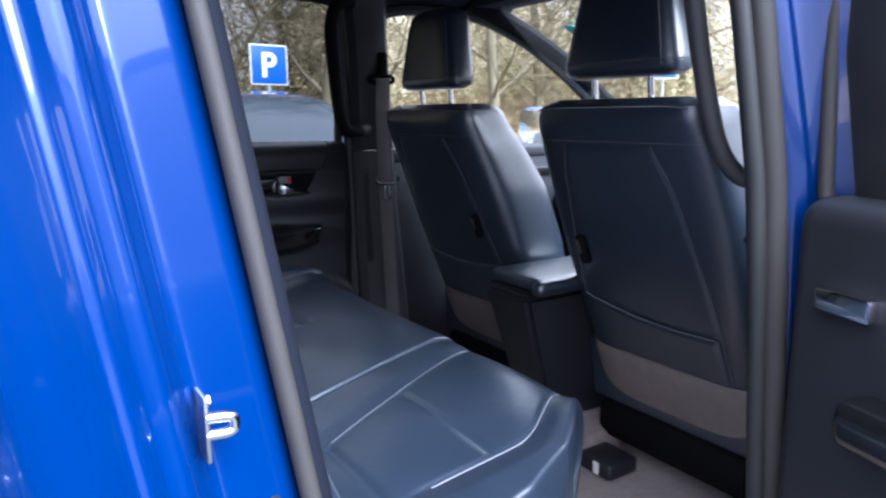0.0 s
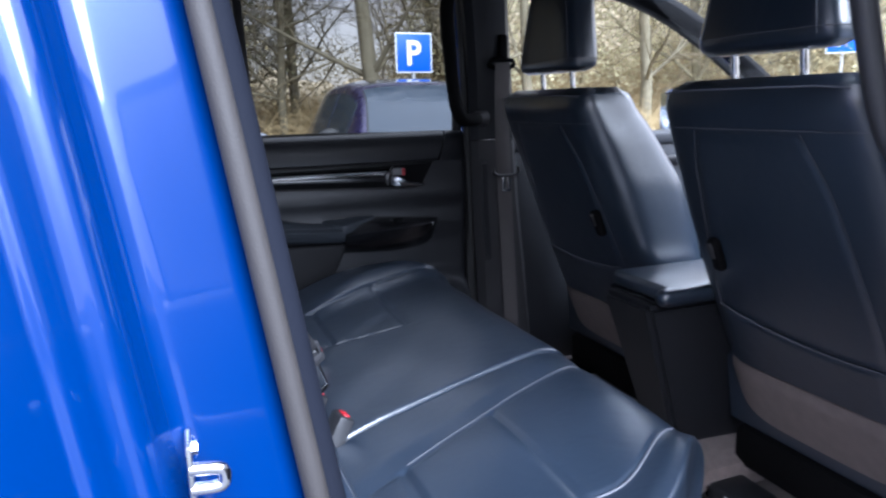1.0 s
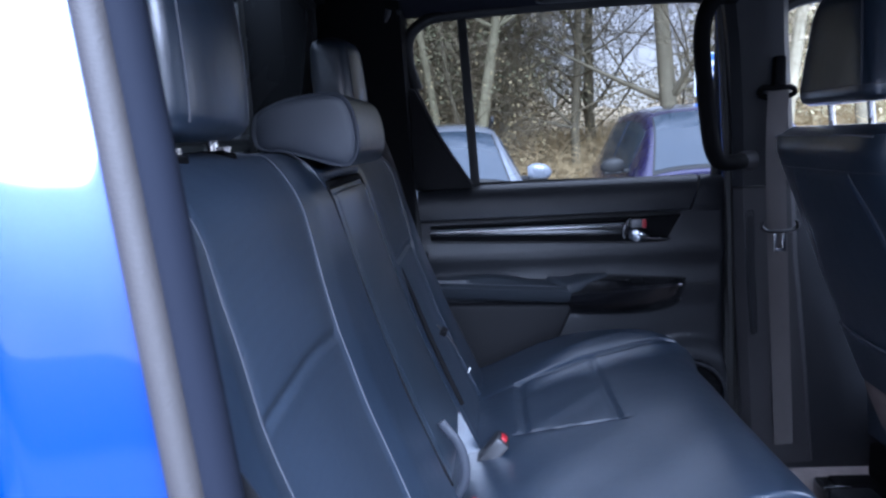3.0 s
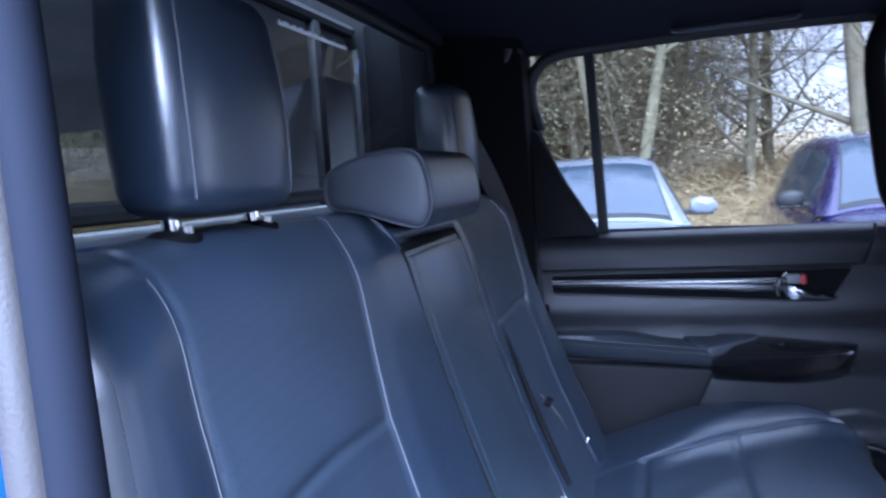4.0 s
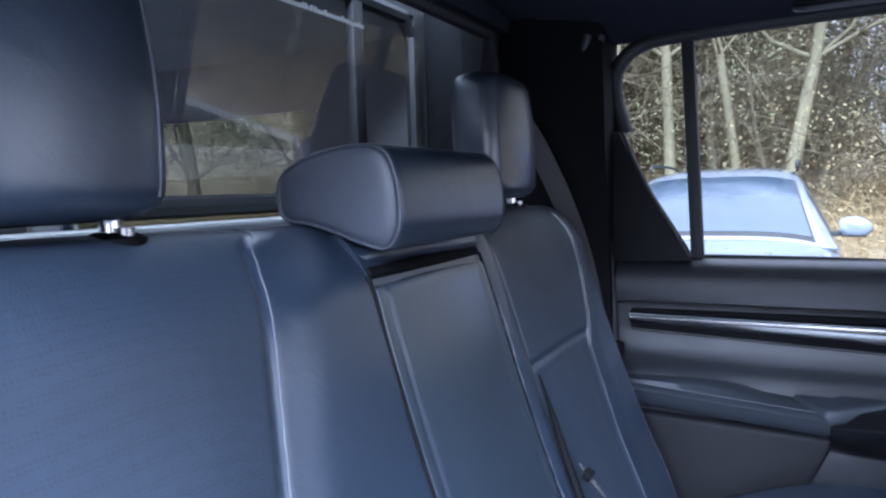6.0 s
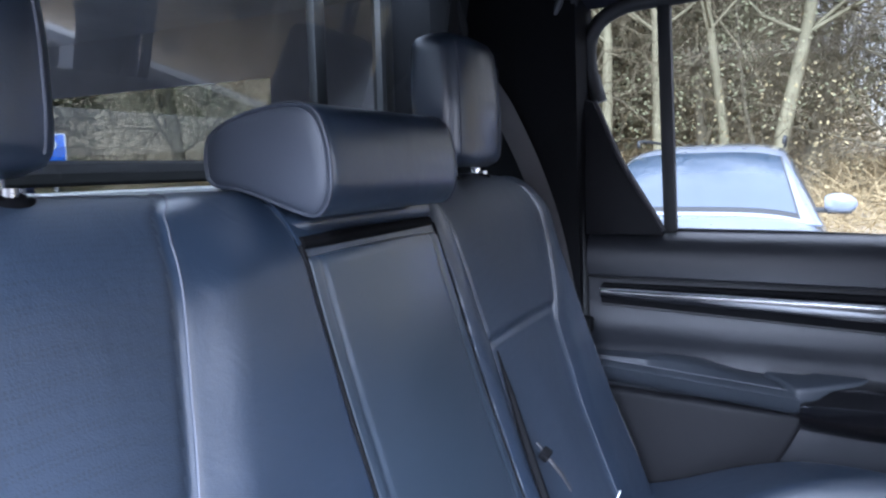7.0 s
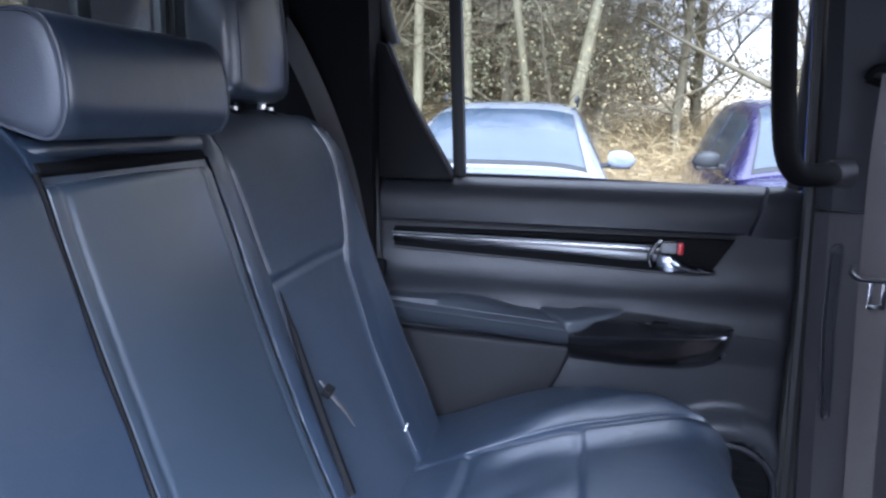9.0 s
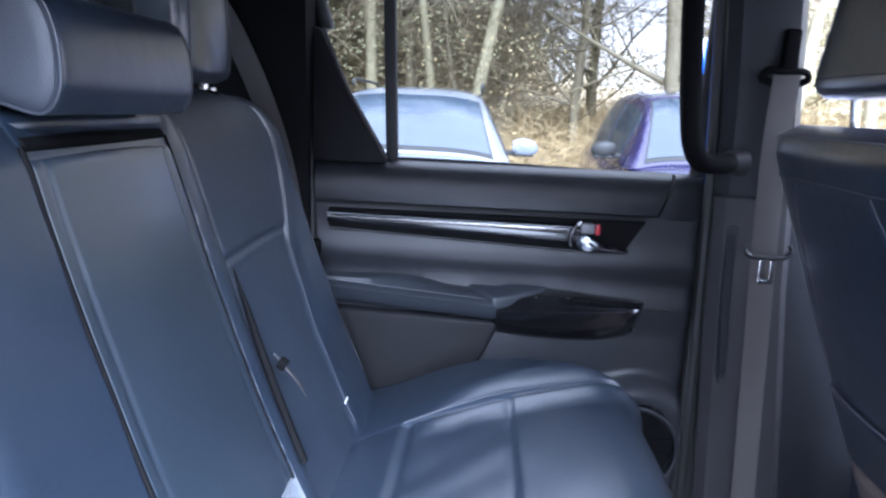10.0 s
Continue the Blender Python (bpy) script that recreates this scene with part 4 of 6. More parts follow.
SUB("armrest_flap", prism([(x, y) for x, y in flap], "z", 0.902, 0.926, 0.006, 3), LEATHER_SOFT, arm).data.transform(Matrix(((1, 0, 0, 0), (0, 1, 0, 0), (0, 0.38, 1, -0.25), (0, 0, 0, 1))))
sw = []
for x, back, top, low, out in ((0.458, 0.922, 0.900, 0.848, 0.647), (0.50, 0.930, 0.903, 0.845, 0.641), (0.55, 0.934, 0.905, 0.843, 0.640), (0.60, 0.931, 0.908, 0.842, 0.641), (0.65, 0.926, 0.911, 0.844, 0.644),
                               (0.69, 0.923, 0.913, 0.850, 0.648), (0.712, 0.922, 0.914, 0.858, 0.654), (0.726, 0.921, 0.9145, 0.868, 0.664), (0.734, 0.920, 0.915, 0.880, 0.676), (0.738, 0.919, 0.915, 0.893, 0.690)):
    sw.append(arm_sec(x, back, top, low, out, 0.012, max(0.0, min(1.0, (0.70 - out) / 0.05))))
swp = P("switch_panel", loft(sw), PIANO, door, "glossy black window switch panel", 40)
# thin metal tube drawn as the highlight on the panel's top edge
SUB("bright_line", tube(smooth_path([(0.462, 0.6485, 0.896), (0.50, 0.6415, 0.9005), (0.56, 0.640, 0.9035), (0.64, 0.6435, 0.907), (0.69, 0.6485, 0.9095), (0.712, 0.6545, 0.911), (0.726, 0.6645, 0.9115), (0.733, 0.675, 0.912)], 4), 0.0012, 6), CHROME_DARK, swp)
SUB("window_switch", box(0.600, 0.628, 0.660, 0.678, 0.916, 0.928, 0.004, 2), TRIM_DARK, swp, "window switch")
SUB("switch_mark", box(0.588, 0.597, 0.666, 0.672, 0.9235, 0.9245), BUCKLE_GREY, swp)
# padded insert; its darker plastic stands in for shade under the armrest
P("arm_shadow_panel", prism([(0.115, 0.878), (0.47, 0.866), (0.44, 0.80), (0.385, 0.70), (0.115, 0.66)], "y", 0.680, 0.712, 0.010, 3), TRIM_LOW, door, "padded lower panel darkened like the armrest's shade")
# trim line from the armrest's tip to the door edge
P("panel_line", tube([(0.742, 0.697, 0.905), (0.79, 0.699, 0.900), (0.836, 0.706, 0.899)], 0.0016, 5), RUBBER, door)
# speaker
ring_pts = [(0.738 + 0.088 * math.cos(t), 0.666, 0.626 + 0.088 * math.sin(t)) for t in [2 * math.pi * i / 40 for i in range(40)]]
P("speaker_ring", tube(ring_pts, 0.005, 8, closed=True), TRIM, door)
grille = bmesh.new()
bmesh.ops.create_circle(grille, cap_ends=True, radius=0.084, segments=40, matrix=Matrix.Translation((0.738, 0.686, 0.626)) @ pose(0, 0, 0, 90, 0, 0))
P("speaker_grille", grille, TRIM_DARK, door, "dark speaker grille")
for i in range(9):
    zz = 0.626 - 0.072 + 0.018 * i
    w = math.sqrt(max(0.0, 0.08 ** 2 - (zz - 0.626) ** 2))
    P("grille_rib", tube([(0.738 - w, 0.684, zz), (0.738 + w, 0.684, zz)], 0.0022, 6), TRIM_DARK, door)
# window frame, divider, quarter panel
P("window_divider", box(-0.011, 0.011, -0.012, 0.012, 0, 0.42, 0.003, m=Matrix.Translation((0.242, 0.738, 1.155)) @ pose(0, 0, 0, 2.5, -2.2, 0)), RUBBER, door, "black window divider bar")
P("quarter_panel", prism([(0.055, 1.158), (0.236, 1.158), (0.226, 1.180), (0.156, 1.293), (0.108, 1.40), (0.070, 1.41)], "y", 0.700, 0.745, 0.006), TRIM_LOW, door, "black quarter trim")
P("quarter_edge", tube(smooth_path([(0.235, 0.699, 1.168), (0.224, 0.699, 1.184), (0.158, 0.699, 1.294), (0.112, 0.701, 1.40)], 5), 0.004, 6), TRIM_GREY, door)
P("sill_strip", tube([(0.10, 0.742, 1.166), (0.45, 0.742, 1.164), (0.815, 0.742, 1.155)], 0.005, 6), RUBBER, door)
fr = smooth_path([(0.112, 0.735, 1.40), (0.094, 0.730, 1.47), (0.102, 0.722, 1.525), (0.150, 0.716, 1.560), (0.25, 0.714, 1.568), (0.50, 0.712, 1.574), (0.76, 0.712, 1.571), (0.812, 0.716, 1.552), (0.826, 0.724, 1.51), (0.824, 0.740, 1.16)], 5)
P("window_frame", tube(fr, 0.014, 10), RUBBER, door, "black rubber window frame")
pane = bmesh.new()
v4 = [pane.verts.new(p) for p in ((0.07, 0.744, 1.13), (0.84, 0.744, 1.13), (0.84, 0.722, 1.60), (0.07, 0.722, 1.60))]
pane.faces.new(v4)
gl = P("pane", pane, WINDOW, door, "clear side window")
gl.visible_shadow = False
P("outer_skin", box(0.02, 0.86, 0.80, 0.82, 0.35, 1.13, 0.004), BLUE, door, "blue metallic door skin")
P("door_edge_seal", tube([(0.842, 0.705, 0.46), (0.842, 0.705, 1.15)], 0.009, 8), RUBBER, door)


# ---------------------------------------------------------------- truck: cab shell
cab = thing("pickup_truck_cab", (0.6, 0, 0.3), "blue metallic double-cab pickup body with its rear door open", "pickup truck")

# near rear door jamb: stepped painted section
JAMB = smooth_path([(0.096, -0.646, 0), (0.087, -0.6545, 0), (0.074, -0.6625, 0), (0.052, -0.672, 0), (0.022, -0.6840, 0), (0.013, -0.6865, 0), (0.004, -0.6935, 0), (-0.005, -0.711, 0), (-0.013, -0.7205, 0),
                    (-0.022, -0.7240, 0), (-0.029, -0.7275, 0), (-0.036, -0.7350, 0), (-0.043, -0.7415, 0), (-0.050, -0.7430, 0), (-0.055, -0.7480, 0), (-0.062, -0.7555, 0), (-0.078, -0.772, 0), (-0.100, -0.793, 0), (-0.113, -0.812, 0),
                    (-0.122, -0.850, 0), (-0.134, -0.885, 0), (-0.156, -0.898, 0), (-0.20, -0.90, 0), (-0.262, -0.90, 0)], 6)


def lean(p, z):
    return Vector((p.x + 0.012 + (1.1 - z) * 0.14, p.y + 0.016 + (z - 1.1) * 0.107, z))


def jamb_sheet(shift):
    def f(u, v):
        i = min(len(JAMB) - 1, round(u * (len(JAMB) - 1)))
        q = lean(JAMB[i], lerp(0.42, 1.66, v))
        return q + Vector(shift)
    return f


P("door_jamb", shell(jamb_sheet((0, 0, 0)), jamb_sheet((-0.006, 0.012, 0)), len(JAMB) - 1, 24), BLUE, cab, "glossy blue painted door jamb", 60)
P("rear_seal", tube([lean(Vector((0.093, -0.6717, 0)), z) for z in frange(0.45, 1.62, 20)], 0.0095, 14), SEAL, cab, "grey door seal")
P("seal_lip", tube([lean(Vector((0.1025, -0.6592, 0)), z) for z in frange(0.45, 1.62, 20)], 0.0140, 20), TRIM_SOFT, cab, "rounded dark trim edge")
P("rear_pillar_trim", shell(lambda u, v: lean(Vector((lerp(0.100, -0.09, u), lerp(-0.650, -0.600, u), 0)), lerp(0.45, 1.62, v)),
                            lambda u, v: lean(Vector((lerp(0.090, -0.09, u), lerp(-0.650, -0.640, u), 0)), lerp(0.45, 1.62, v)), 10, 16), TRIM, cab, "dark pillar trim")
# striker
strk = thing("door_striker", (0.05, -0.69, 0.975), "zinc-plated door striker loop on the blue jamb", "striker")
SH = Matrix.Translation((-0.026, -0.014, 0.016))
P("plate", box(0.062, 0.066, -0.700, -0.668, 0.947, 1.003, 0.0015), STEEL, strk).matrix_basis = SH
P("loop", tube(smooth_path([(0.064, -0.696, 0.985), (0.080, -0.698, 0.984), (0.085, -0.698, 0.981), (0.085, -0.698, 0.973), (0.080, -0.698, 0.970), (0.064, -0.696, 0.970)], 5), 0.0048, 10), CHROME, strk, "polished loop").matrix_basis = SH
P("bolt", tube([(0.066, -0.684, 0.995), (0.070, -0.684, 0.995)], 0.005, 6), STEEL, strk).matrix_basis = SH
P("jamb_plug", tube([(0.098, -0.672, 0.885), (0.100, -0.680, 0.885)], [0.012, 0.010], 16), RUBBER, cab, "black rubber plug")

# outer body side and bed
for s in (-1, 1):
    P("bed_side", box(-1.85, -0.262, s * 0.86 if s > 0 else -0.90, 0.90 if s > 0 else -0.86, 0.45, 1.17, 0.015), BLUE, cab, "blue bed side")
P("tailgate", box(-1.86, -1.80, -0.86, 0.86, 0.50, 1.17, 0.01), BLUE, cab)
P("bed_floor", box(-1.80, -0.262, -0.86, 0.86, 0.62, 0.66), BED_GREY, cab)
P("bed_front", box(-0.222, -0.205, -0.86, 0.86, 0.62, 1.257, 0.006), BLUE, cab)


def canopy_wall(name, y0, y1, x0, x1, wx0, wx1, z0, z1, wz0, wz1, mat, inner):
    """A side wall with a real window opening."""
    bms = [box(x0, x1, y0, y1, z0, wz0), box(x0, x1, y0, y1, wz1, z1), box(x0, wx0, y0, y1, wz0, wz1), box(wx1, x1, y0, y1, wz0, wz1)]
    P(name, join(*bms), mat, canopy, inner)


canopy = thing("truck_bed_canopy", (-1.0, 0, 1.17), "blue hard-top canopy over the truck bed with grey lining", "canopy")
for s in (-1, 1):
    a, b = (0.735, 0.745) if s > 0 else (-0.745, -0.735)
    canopy_wall("side_lining", a, b, -1.78, -0.285, -1.62, -0.66, 1.17, 1.66, 1.205, 1.505, LINER, "grey felt side lining")
    a, b = (0.748, 0.775) if s > 0 else (-0.775, -0.748)
    canopy_wall("side_shell", a, b, -1.80, -0.27, -1.63, -0.65, 1.17, 1.68, 1.198, 1.513, BLUE, "blue canopy side")
    pw = bmesh.new()
    pw.faces.new([pw.verts.new(p) for p in ((-1.64, s * 0.7465, 1.195), (-0.64, s * 0.7465, 1.195), (-0.64, s * 0.7465, 1.52), (-1.64, s * 0.7465, 1.52))])
    P("side_window", pw, WINDOW_CANOPY, canopy, "dark tinted canopy side window").visible_shadow = False
P("roof_lining", box(-1.79, -0.285, -0.735, 0.735, 1.645, 1.66), LINER, canopy, "grey felt roof lining")
P("roof_shell", box(-1.82, -0.33, -0.78, 0.78, 1.67, 1.74, 0.03, 3), BLUE, canopy)
P("rear_lining", join(box(-1.80, -1.785, -0.735, 0.735, 1.17, 1.25), box(-1.80, -1.785, -0.735, 0.735, 1.52, 1.66), box(-1.80, -1.785, -0.735, -0.60, 1.25, 1.52), box(-1.80, -1.785, 0.60, 0.735, 1.25, 1.52)), LINER, canopy)
# front wall of the canopy with its own framed window
P("front_wall", join(box(-0.285, -0.270, -0.745, 0.745, 1.17, 1.228), box(-0.325, -0.270, -0.745, 0.745, 1.645, 1.75), box(-0.285, -0.270, -0.745, -0.60, 1.228, 1.645), box(-0.285, -0.270, 0.60, 0.745, 1.228, 1.645)), RUBBER, canopy, "black canopy front")
fw = [(-0.268, -0.56, 1.290), (-0.268, 0.56, 1.290), (-0.268, 0.585, 1.310), (-0.268, 0.585, 1.60), (-0.268, 0.55, 1.635), (-0.268, -0.55, 1.635), (-0.268, -0.585, 1.60), (-0.268, -0.585, 1.310)]
P("front_window_seal", tube(fw, 0.014, 8, closed=True), RUBBER, canopy, "black window rubber")
P("gap_bellows", box(-0.262, -0.165, 0.622, 0.655, 1.17, 1.66, 0.004), TRIM_DARK, canopy, "black rubber gap seal")
P("front_sill", box(-0.285, -0.226, -0.70, 0.62, 1.22, 1.270, 0.006), SILL_PALE, canopy, "pale grey sill seal")
P("front_window_bar", box(-0.275, -0.258, 0.372, 0.402, 1.24, 1.64, 0.003, m=Matrix.Translation((0, 0.0, 0)) @ pose(0, 0, 0, 0, 0, 0)), RUBBER, canopy)

# rear wall of the cab with the back window
def rear_pt(y, z):
    return Vector((lerp(-0.150, -0.092, (z - 1.25) / 0.34), y, z))
P("rear_wall", box(-0.19, -0.158, -0.72, 0.72, 0.45, 1.213), TRIM_DARK, cab, "dark rear wall trim")
P("rear_header", box(-0.12, -0.07, -0.70, 0.70, 1.588, 1.66), HEADLINER, cab)
for s in (-1, 1):
    P("rear_corner_trim", loft([[Vector((-0.175, s * 0.615, z)), Vector((-0.06, s * 0.60, z)), Vector((0.095 - 0.02 * (z - 1.2), s * 0.655, z)), Vector((0.095, s * 0.74, z)), Vector((-0.20, s * 0.74, z))] for z in frange(0.45, 1.62, 6)]) if s > 0 else
      loft([[Vector((-0.175, s * 0.64, z)), Vector((-0.10, s * 0.64, z)), Vector((-0.10, s * 0.70, z)), Vector((-0.20, s * 0.72, z))] for z in frange(0.45, 1.62, 6)]), TRIM_DARK, cab, "black corner trim")
rw = [rear_pt(-0.575, 1.222), rear_pt(0.575, 1.222), rear_pt(0.612, 1.257), rear_pt(0.600, 1.53), rear_pt(0.555, 1.580), rear_pt(-0.555, 1.580), rear_pt(-0.600, 1.53), rear_pt(-0.612, 1.257)]
back_window = thing("back_window", rear_pt(0, 1.25), "tinted back window with black rubber surround and a printed line", "window")
P("window_seal", tube(rw, 0.012, 8, closed=True), RUBBER, back_window)
bm = bmesh.new()
bm.faces.new([bm.verts.new(rear_pt(y, z)) for y, z in ((-0.62, 1.208), (0.62, 1.208), (0.62, 1.59), (-0.62, 1.59))])
P("pane", bm, WINDOW_REAR, back_window, "tinted glass")
# black strips added at the pane's sides to darken the pale gap behind
for s in (-1, 1):
    bm = bmesh.new()
    bm.faces.new([bm.verts.new(rear_pt(y, z) + Vector((0.003, 0, 0))) for y, z in ((s * 0.548, 1.215), (s * 0.618, 1.215), (s * 0.618, 1.588), (s * 0.535, 1.588))])
    P("gap_mask", bm, RUBBER, back_window, "black strip added to hide the bright gap behind the pane")
random.seed(11)
yy = -0.045
while yy < 0.165:
    w = random.uniform(0.0035, 0.007)
    hgt = random.choice((0.0045, 0.0045, 0.0065))
    c = rear_pt(yy + w / 2, 1.516 + hgt / 2)
    P("printed_bar", box(-0.0006, 0.0006, -w / 2 + 0.0012, w / 2 - 0.0012, -hgt / 2, hgt / 2, m=Matrix.Translation(c + Vector((0.002, 0, 0))) @ pose(0, 0, 0, 0, 10, 0)), LABEL_WHITE, back_window)
    yy += w

# headliner
def roof_in(u, v):
    x, y = lerp(-0.12, 1.45, u), lerp(-0.72, 0.72, v)
    z = 1.595 + 0.048 * (1 - (y / 0.72) ** 2) - 0.03 * step(0.62, 0.72, abs(y))
    return Vector((x, y, z))
tagged(part("ceiling", shell(roof_in, lambda u, v: roof_in(u, v) + Vector((0, 0, 0.03)), 12, 40), HEADLINER), "black cloth headliner of the cab", "ceiling", "", "structure")
P("roof_skin", box(-0.165, 1.42, -0.70, 0.70, 1.685, 1.71, 0.01), BLUE, cab)
for s in (-1, 1):
    P("roof_rail", box(-0.15, 1.30, min(s * 0.70, s * 0.76), max(s * 0.70, s * 0.76), 1.585, 1.70, 0.01), TRIM_DARK, cab)
hl = thing("ceiling_grab_handle", (0.5, 0.63, 1.58), "black folded grab handle on the headliner edge", "handle")
P("grip", tube(smooth_path([(0.40, 0.655, 1.578), (0.43, 0.640, 1.572), (0.60, 0.636, 1.572), (0.63, 0.655, 1.578)], 5), 0.008, 8), TRIM, hl)

# floor
tagged(part("floor", join(box(-0.2, 2.1, -0.72, 0.72, 0.36, 0.42), box(0.66, 2.1, -0.15, 0.13, 0.42, 0.490, 0.025)), CARPET), "brown carpet floor of the cab", "floor", "", "structure")
P("door_sill", box(0.05, 0.85, -0.80, -0.68, 0.36, 0.44, 0.01), TRIM, cab, "black sill plate")
P("underbody", box(-0.2, 2.2, -0.88, 0.88, 0.22, 0.355, 0.02), TRIM_DARK, cab)


# centre pillars with trim, belt and grab handle
def b_pillar(s):
    rings = []
    for z, xa, xb, y in ((0.44, 0.885, 1.06, 0.690), (0.70, 0.868, 1.03, 0.682), (0.95, 0.852, 1.00, 0.672), (1.13, 0.842, 0.985, 0.664), (1.135, 0.842, 0.985, 0.660), (1.30, 0.832, 0.965, 0.640), (1.45, 0.815, 0.945, 0.618), (1.60, 0.79, 0.93, 0.595)):
        if s < 0:
            xa -= 0.055 * step(0.9, 1.25, z)
        rings.append([Vector((xa, s * (y + 0.08), z)), Vector((xa, s * (y + 0.02), z)), Vector((xa + 0.018, s * y, z)), Vector(((xa + xb) / 2, s * (y - 0.004), z)), Vector((xb - 0.018, s * y, z)), Vector((xb, s * (y + 0.02), z)), Vector((xb, s * (y + 0.08), z))])
    p = P("centre_pillar_trim", loft(rings[:4]), TRIM_GREY, cab, "dark grey lower pillar trim")
    P("centre_pillar_trim", loft(rings[4:]), TRIM, cab, "black upper pillar trim")
    SUB("trim_joint", tube([(0.838, s * 0.668, 1.132), (0.86, s * 0.6595, 1.132), (0.92, s * 0.6555, 1.132), (0.972, s * 0.6595, 1.132)], 0.0016, 5), RUBBER, p)
    # recessed slot with raised rim
    SUB("slot_rim", tube(smooth_path([(0.868, s * 0.668, 1.070), (0.872, s * 0.668, 0.93), (0.886, s * 0.672, 0.79), (0.897, s * 0.672, 0.782), (0.898, s * 0.670, 0.80), (0.888, s * 0.666, 0.94), (0.886, s * 0.664, 1.065), (0.877, s * 0.664, 1.078), (0.868, s * 0.668, 1.070)], 5), 0.0026, 6), TRIM, p)
    SUB("slot_floor", prism([(0.871, 1.066), (0.884, 1.066), (0.886, 0.94), (0.896, 0.80), (0.887, 0.79), (0.874, 0.93)], "y", min(s * 0.664, s * 0.669), max(s * 0.664, s * 0.669)), TRIM, p)
    P("pillar_gap_seal", tube([(0.858, s * 0.705, 0.46), (0.846, s * 0.70, 0.9), (0.836, s * 0.690, 1.16), (0.820, s * 0.675, 1.40), (0.80, s * 0.65, 1.58)], 0.011, 8), RUBBER if s > 0 else SEAL, cab)
    if s > 0:
        P("pillar_paint", tube([(0.842, s * 0.716, 1.155), (0.828, s * 0.700, 1.36), (0.808, s * 0.675, 1.56)], 0.012, 8), BLUE, cab, "blue painted pillar edge")
    h = thing("pillar_grab_handle", (0.85, s * 0.65, 1.195), "long black grab handle on the centre pillar", "handle", "pillar grab handles")
    if s > 0:
        bar = [(0.858, 0.655, 1.195), (0.83, 0.625, 1.193), (0.79, 0.605, 1.196), (0.771, 0.598, 1.222), (0.761, 0.596, 1.27), (0.751, 0.594, 1.36), (0.743, 0.590, 1.46), (0.750, 0.585, 1.515), (0.775, 0.590, 1.545), (0.815, 0.605, 1.55)]
    else:
        bar = [(0.845, -0.655, 1.140), (0.825, -0.630, 1.152), (0.80, -0.612, 1.20), (0.775, -0.60, 1.30), (0.75, -0.592, 1.42), (0.735, -0.588, 1.50), (0.755, -0.590, 1.545), (0.80, -0.605, 1.56)]
    # near grip is grey instead of black: its top-lit sheen put into the colour
    P("grip", tube(smooth_path(bar, 6), 0.0180 if s > 0 else 0.0140, 14), TRIM_DARK if s > 0 else TRIM_GREY, h)
    P("foot", tube([(0.875, s * 0.660, bar[0][2]), (0.848, s * 0.648, bar[0][2])], [0.026, 0.020], 14), TRIM_GREY, h)
    b = thing("front_seat_belt", (0.93, s * 0.65, 1.34), "taupe front seat belt with steel tongue at the centre pillar", "seat belt", "front seat belts")
    P("anchor", tube(smooth_path([(0.876, s * 0.622, 1.338), (0.883, s * 0.614, 1.352), (0.90, s * 0.610, 1.352), (0.925, s * 0.608, 1.352), (0.945, s * 0.612, 1.350), (0.950, s * 0.618, 1.338), (0.93, s * 0.622, 1.331), (0.90, s * 0.622, 1.331), (0.876, s * 0.622, 1.338)], 4), 0.006, 8), TRIM_DARK, b, "black belt anchor")
    P("anchor_cover", box(0.905, 0.930, min(s * 0.607, s * 0.64), max(s * 0.607, s * 0.64), 1.345, 1.42, 0.006), TRIM_DARK, b)
    belt = [(0.912, s * 0.606, 1.345), (0.915, s * 0.620, 1.22), (0.925, s * 0.634, 1.06), (0.945, s * 0.652, 0.80), (0.965, s * 0.664, 0.50)]
    P("webbing", tube(smooth_path(belt, 6), 0.0225, 8, flat=0.06, up=(0, s, 0.05)), BELT, b, "taupe webbing")
    tc = Vector((0.926, s * 0.622, 1.043))
    grip = smooth_path([tc + Vector((-0.036, -s * 0.004, 0.014)), tc + Vector((-0.040, -s * 0.004, 0.002)), tc + Vector((-0.028, -s * 0.005, -0.008)), tc + Vector((0.0, -s * 0.006, -0.010)), tc + Vector((0.028, -s * 0.005, -0.008)), tc + Vector((0.040, -s * 0.004, 0.002)), tc + Vector((0.036, -s * 0.004, 0.014))], 5)
    P("tongue_body", tube(grip, [0.0075 if 4 < i < 26 else 0.0055 for i in range(len(grip))], 10, flat=0.6), BUCKLE_GREY, b, "dark grey tongue grip")
    pm = Matrix.Translation(tc + Vector((0, -s * 0.005, 0)))
    P("tongue_plate", join(box(-0.013, -0.006, -0.002, 0.002, -0.050, -0.012, 0.001, m=pm), box(0.006, 0.013, -0.002, 0.002, -0.050, -0.012, 0.001, m=pm), box(-0.013, 0.013, -0.002, 0.002, -0.056, -0.048, 0.001, m=pm)), CHROME, b, "steel tongue")

b_pillar(1)
b_pillar(-1)
P("door_gap_seal", box(0.836, 0.90, 0.716, 0.765, 0.40, 1.150, 0.004), RUBBER, cab, "black rubber door gap")
# near pillar: seal and painted outside
P("front_seal", tube([(0.834, -0.735, 0.46), (0.799, -0.735, 0.78), (0.774, -0.735, 1.00), (0.754, -0.732, 1.16), (0.734, -0.715, 1.34), (0.709, -0.680, 1.60)], 0.0165, 12), SEAL, cab, "grey door seal")
P("front_seal_lip", tube([(0.817, -0.722, 0.46), (0.782, -0.722, 0.78), (0.757, -0.722, 1.00), (0.736, -0.719, 1.16), (0.716, -0.700, 1.34), (0.692, -0.665, 1.60)], 0.013, 12), RUBBER, cab)
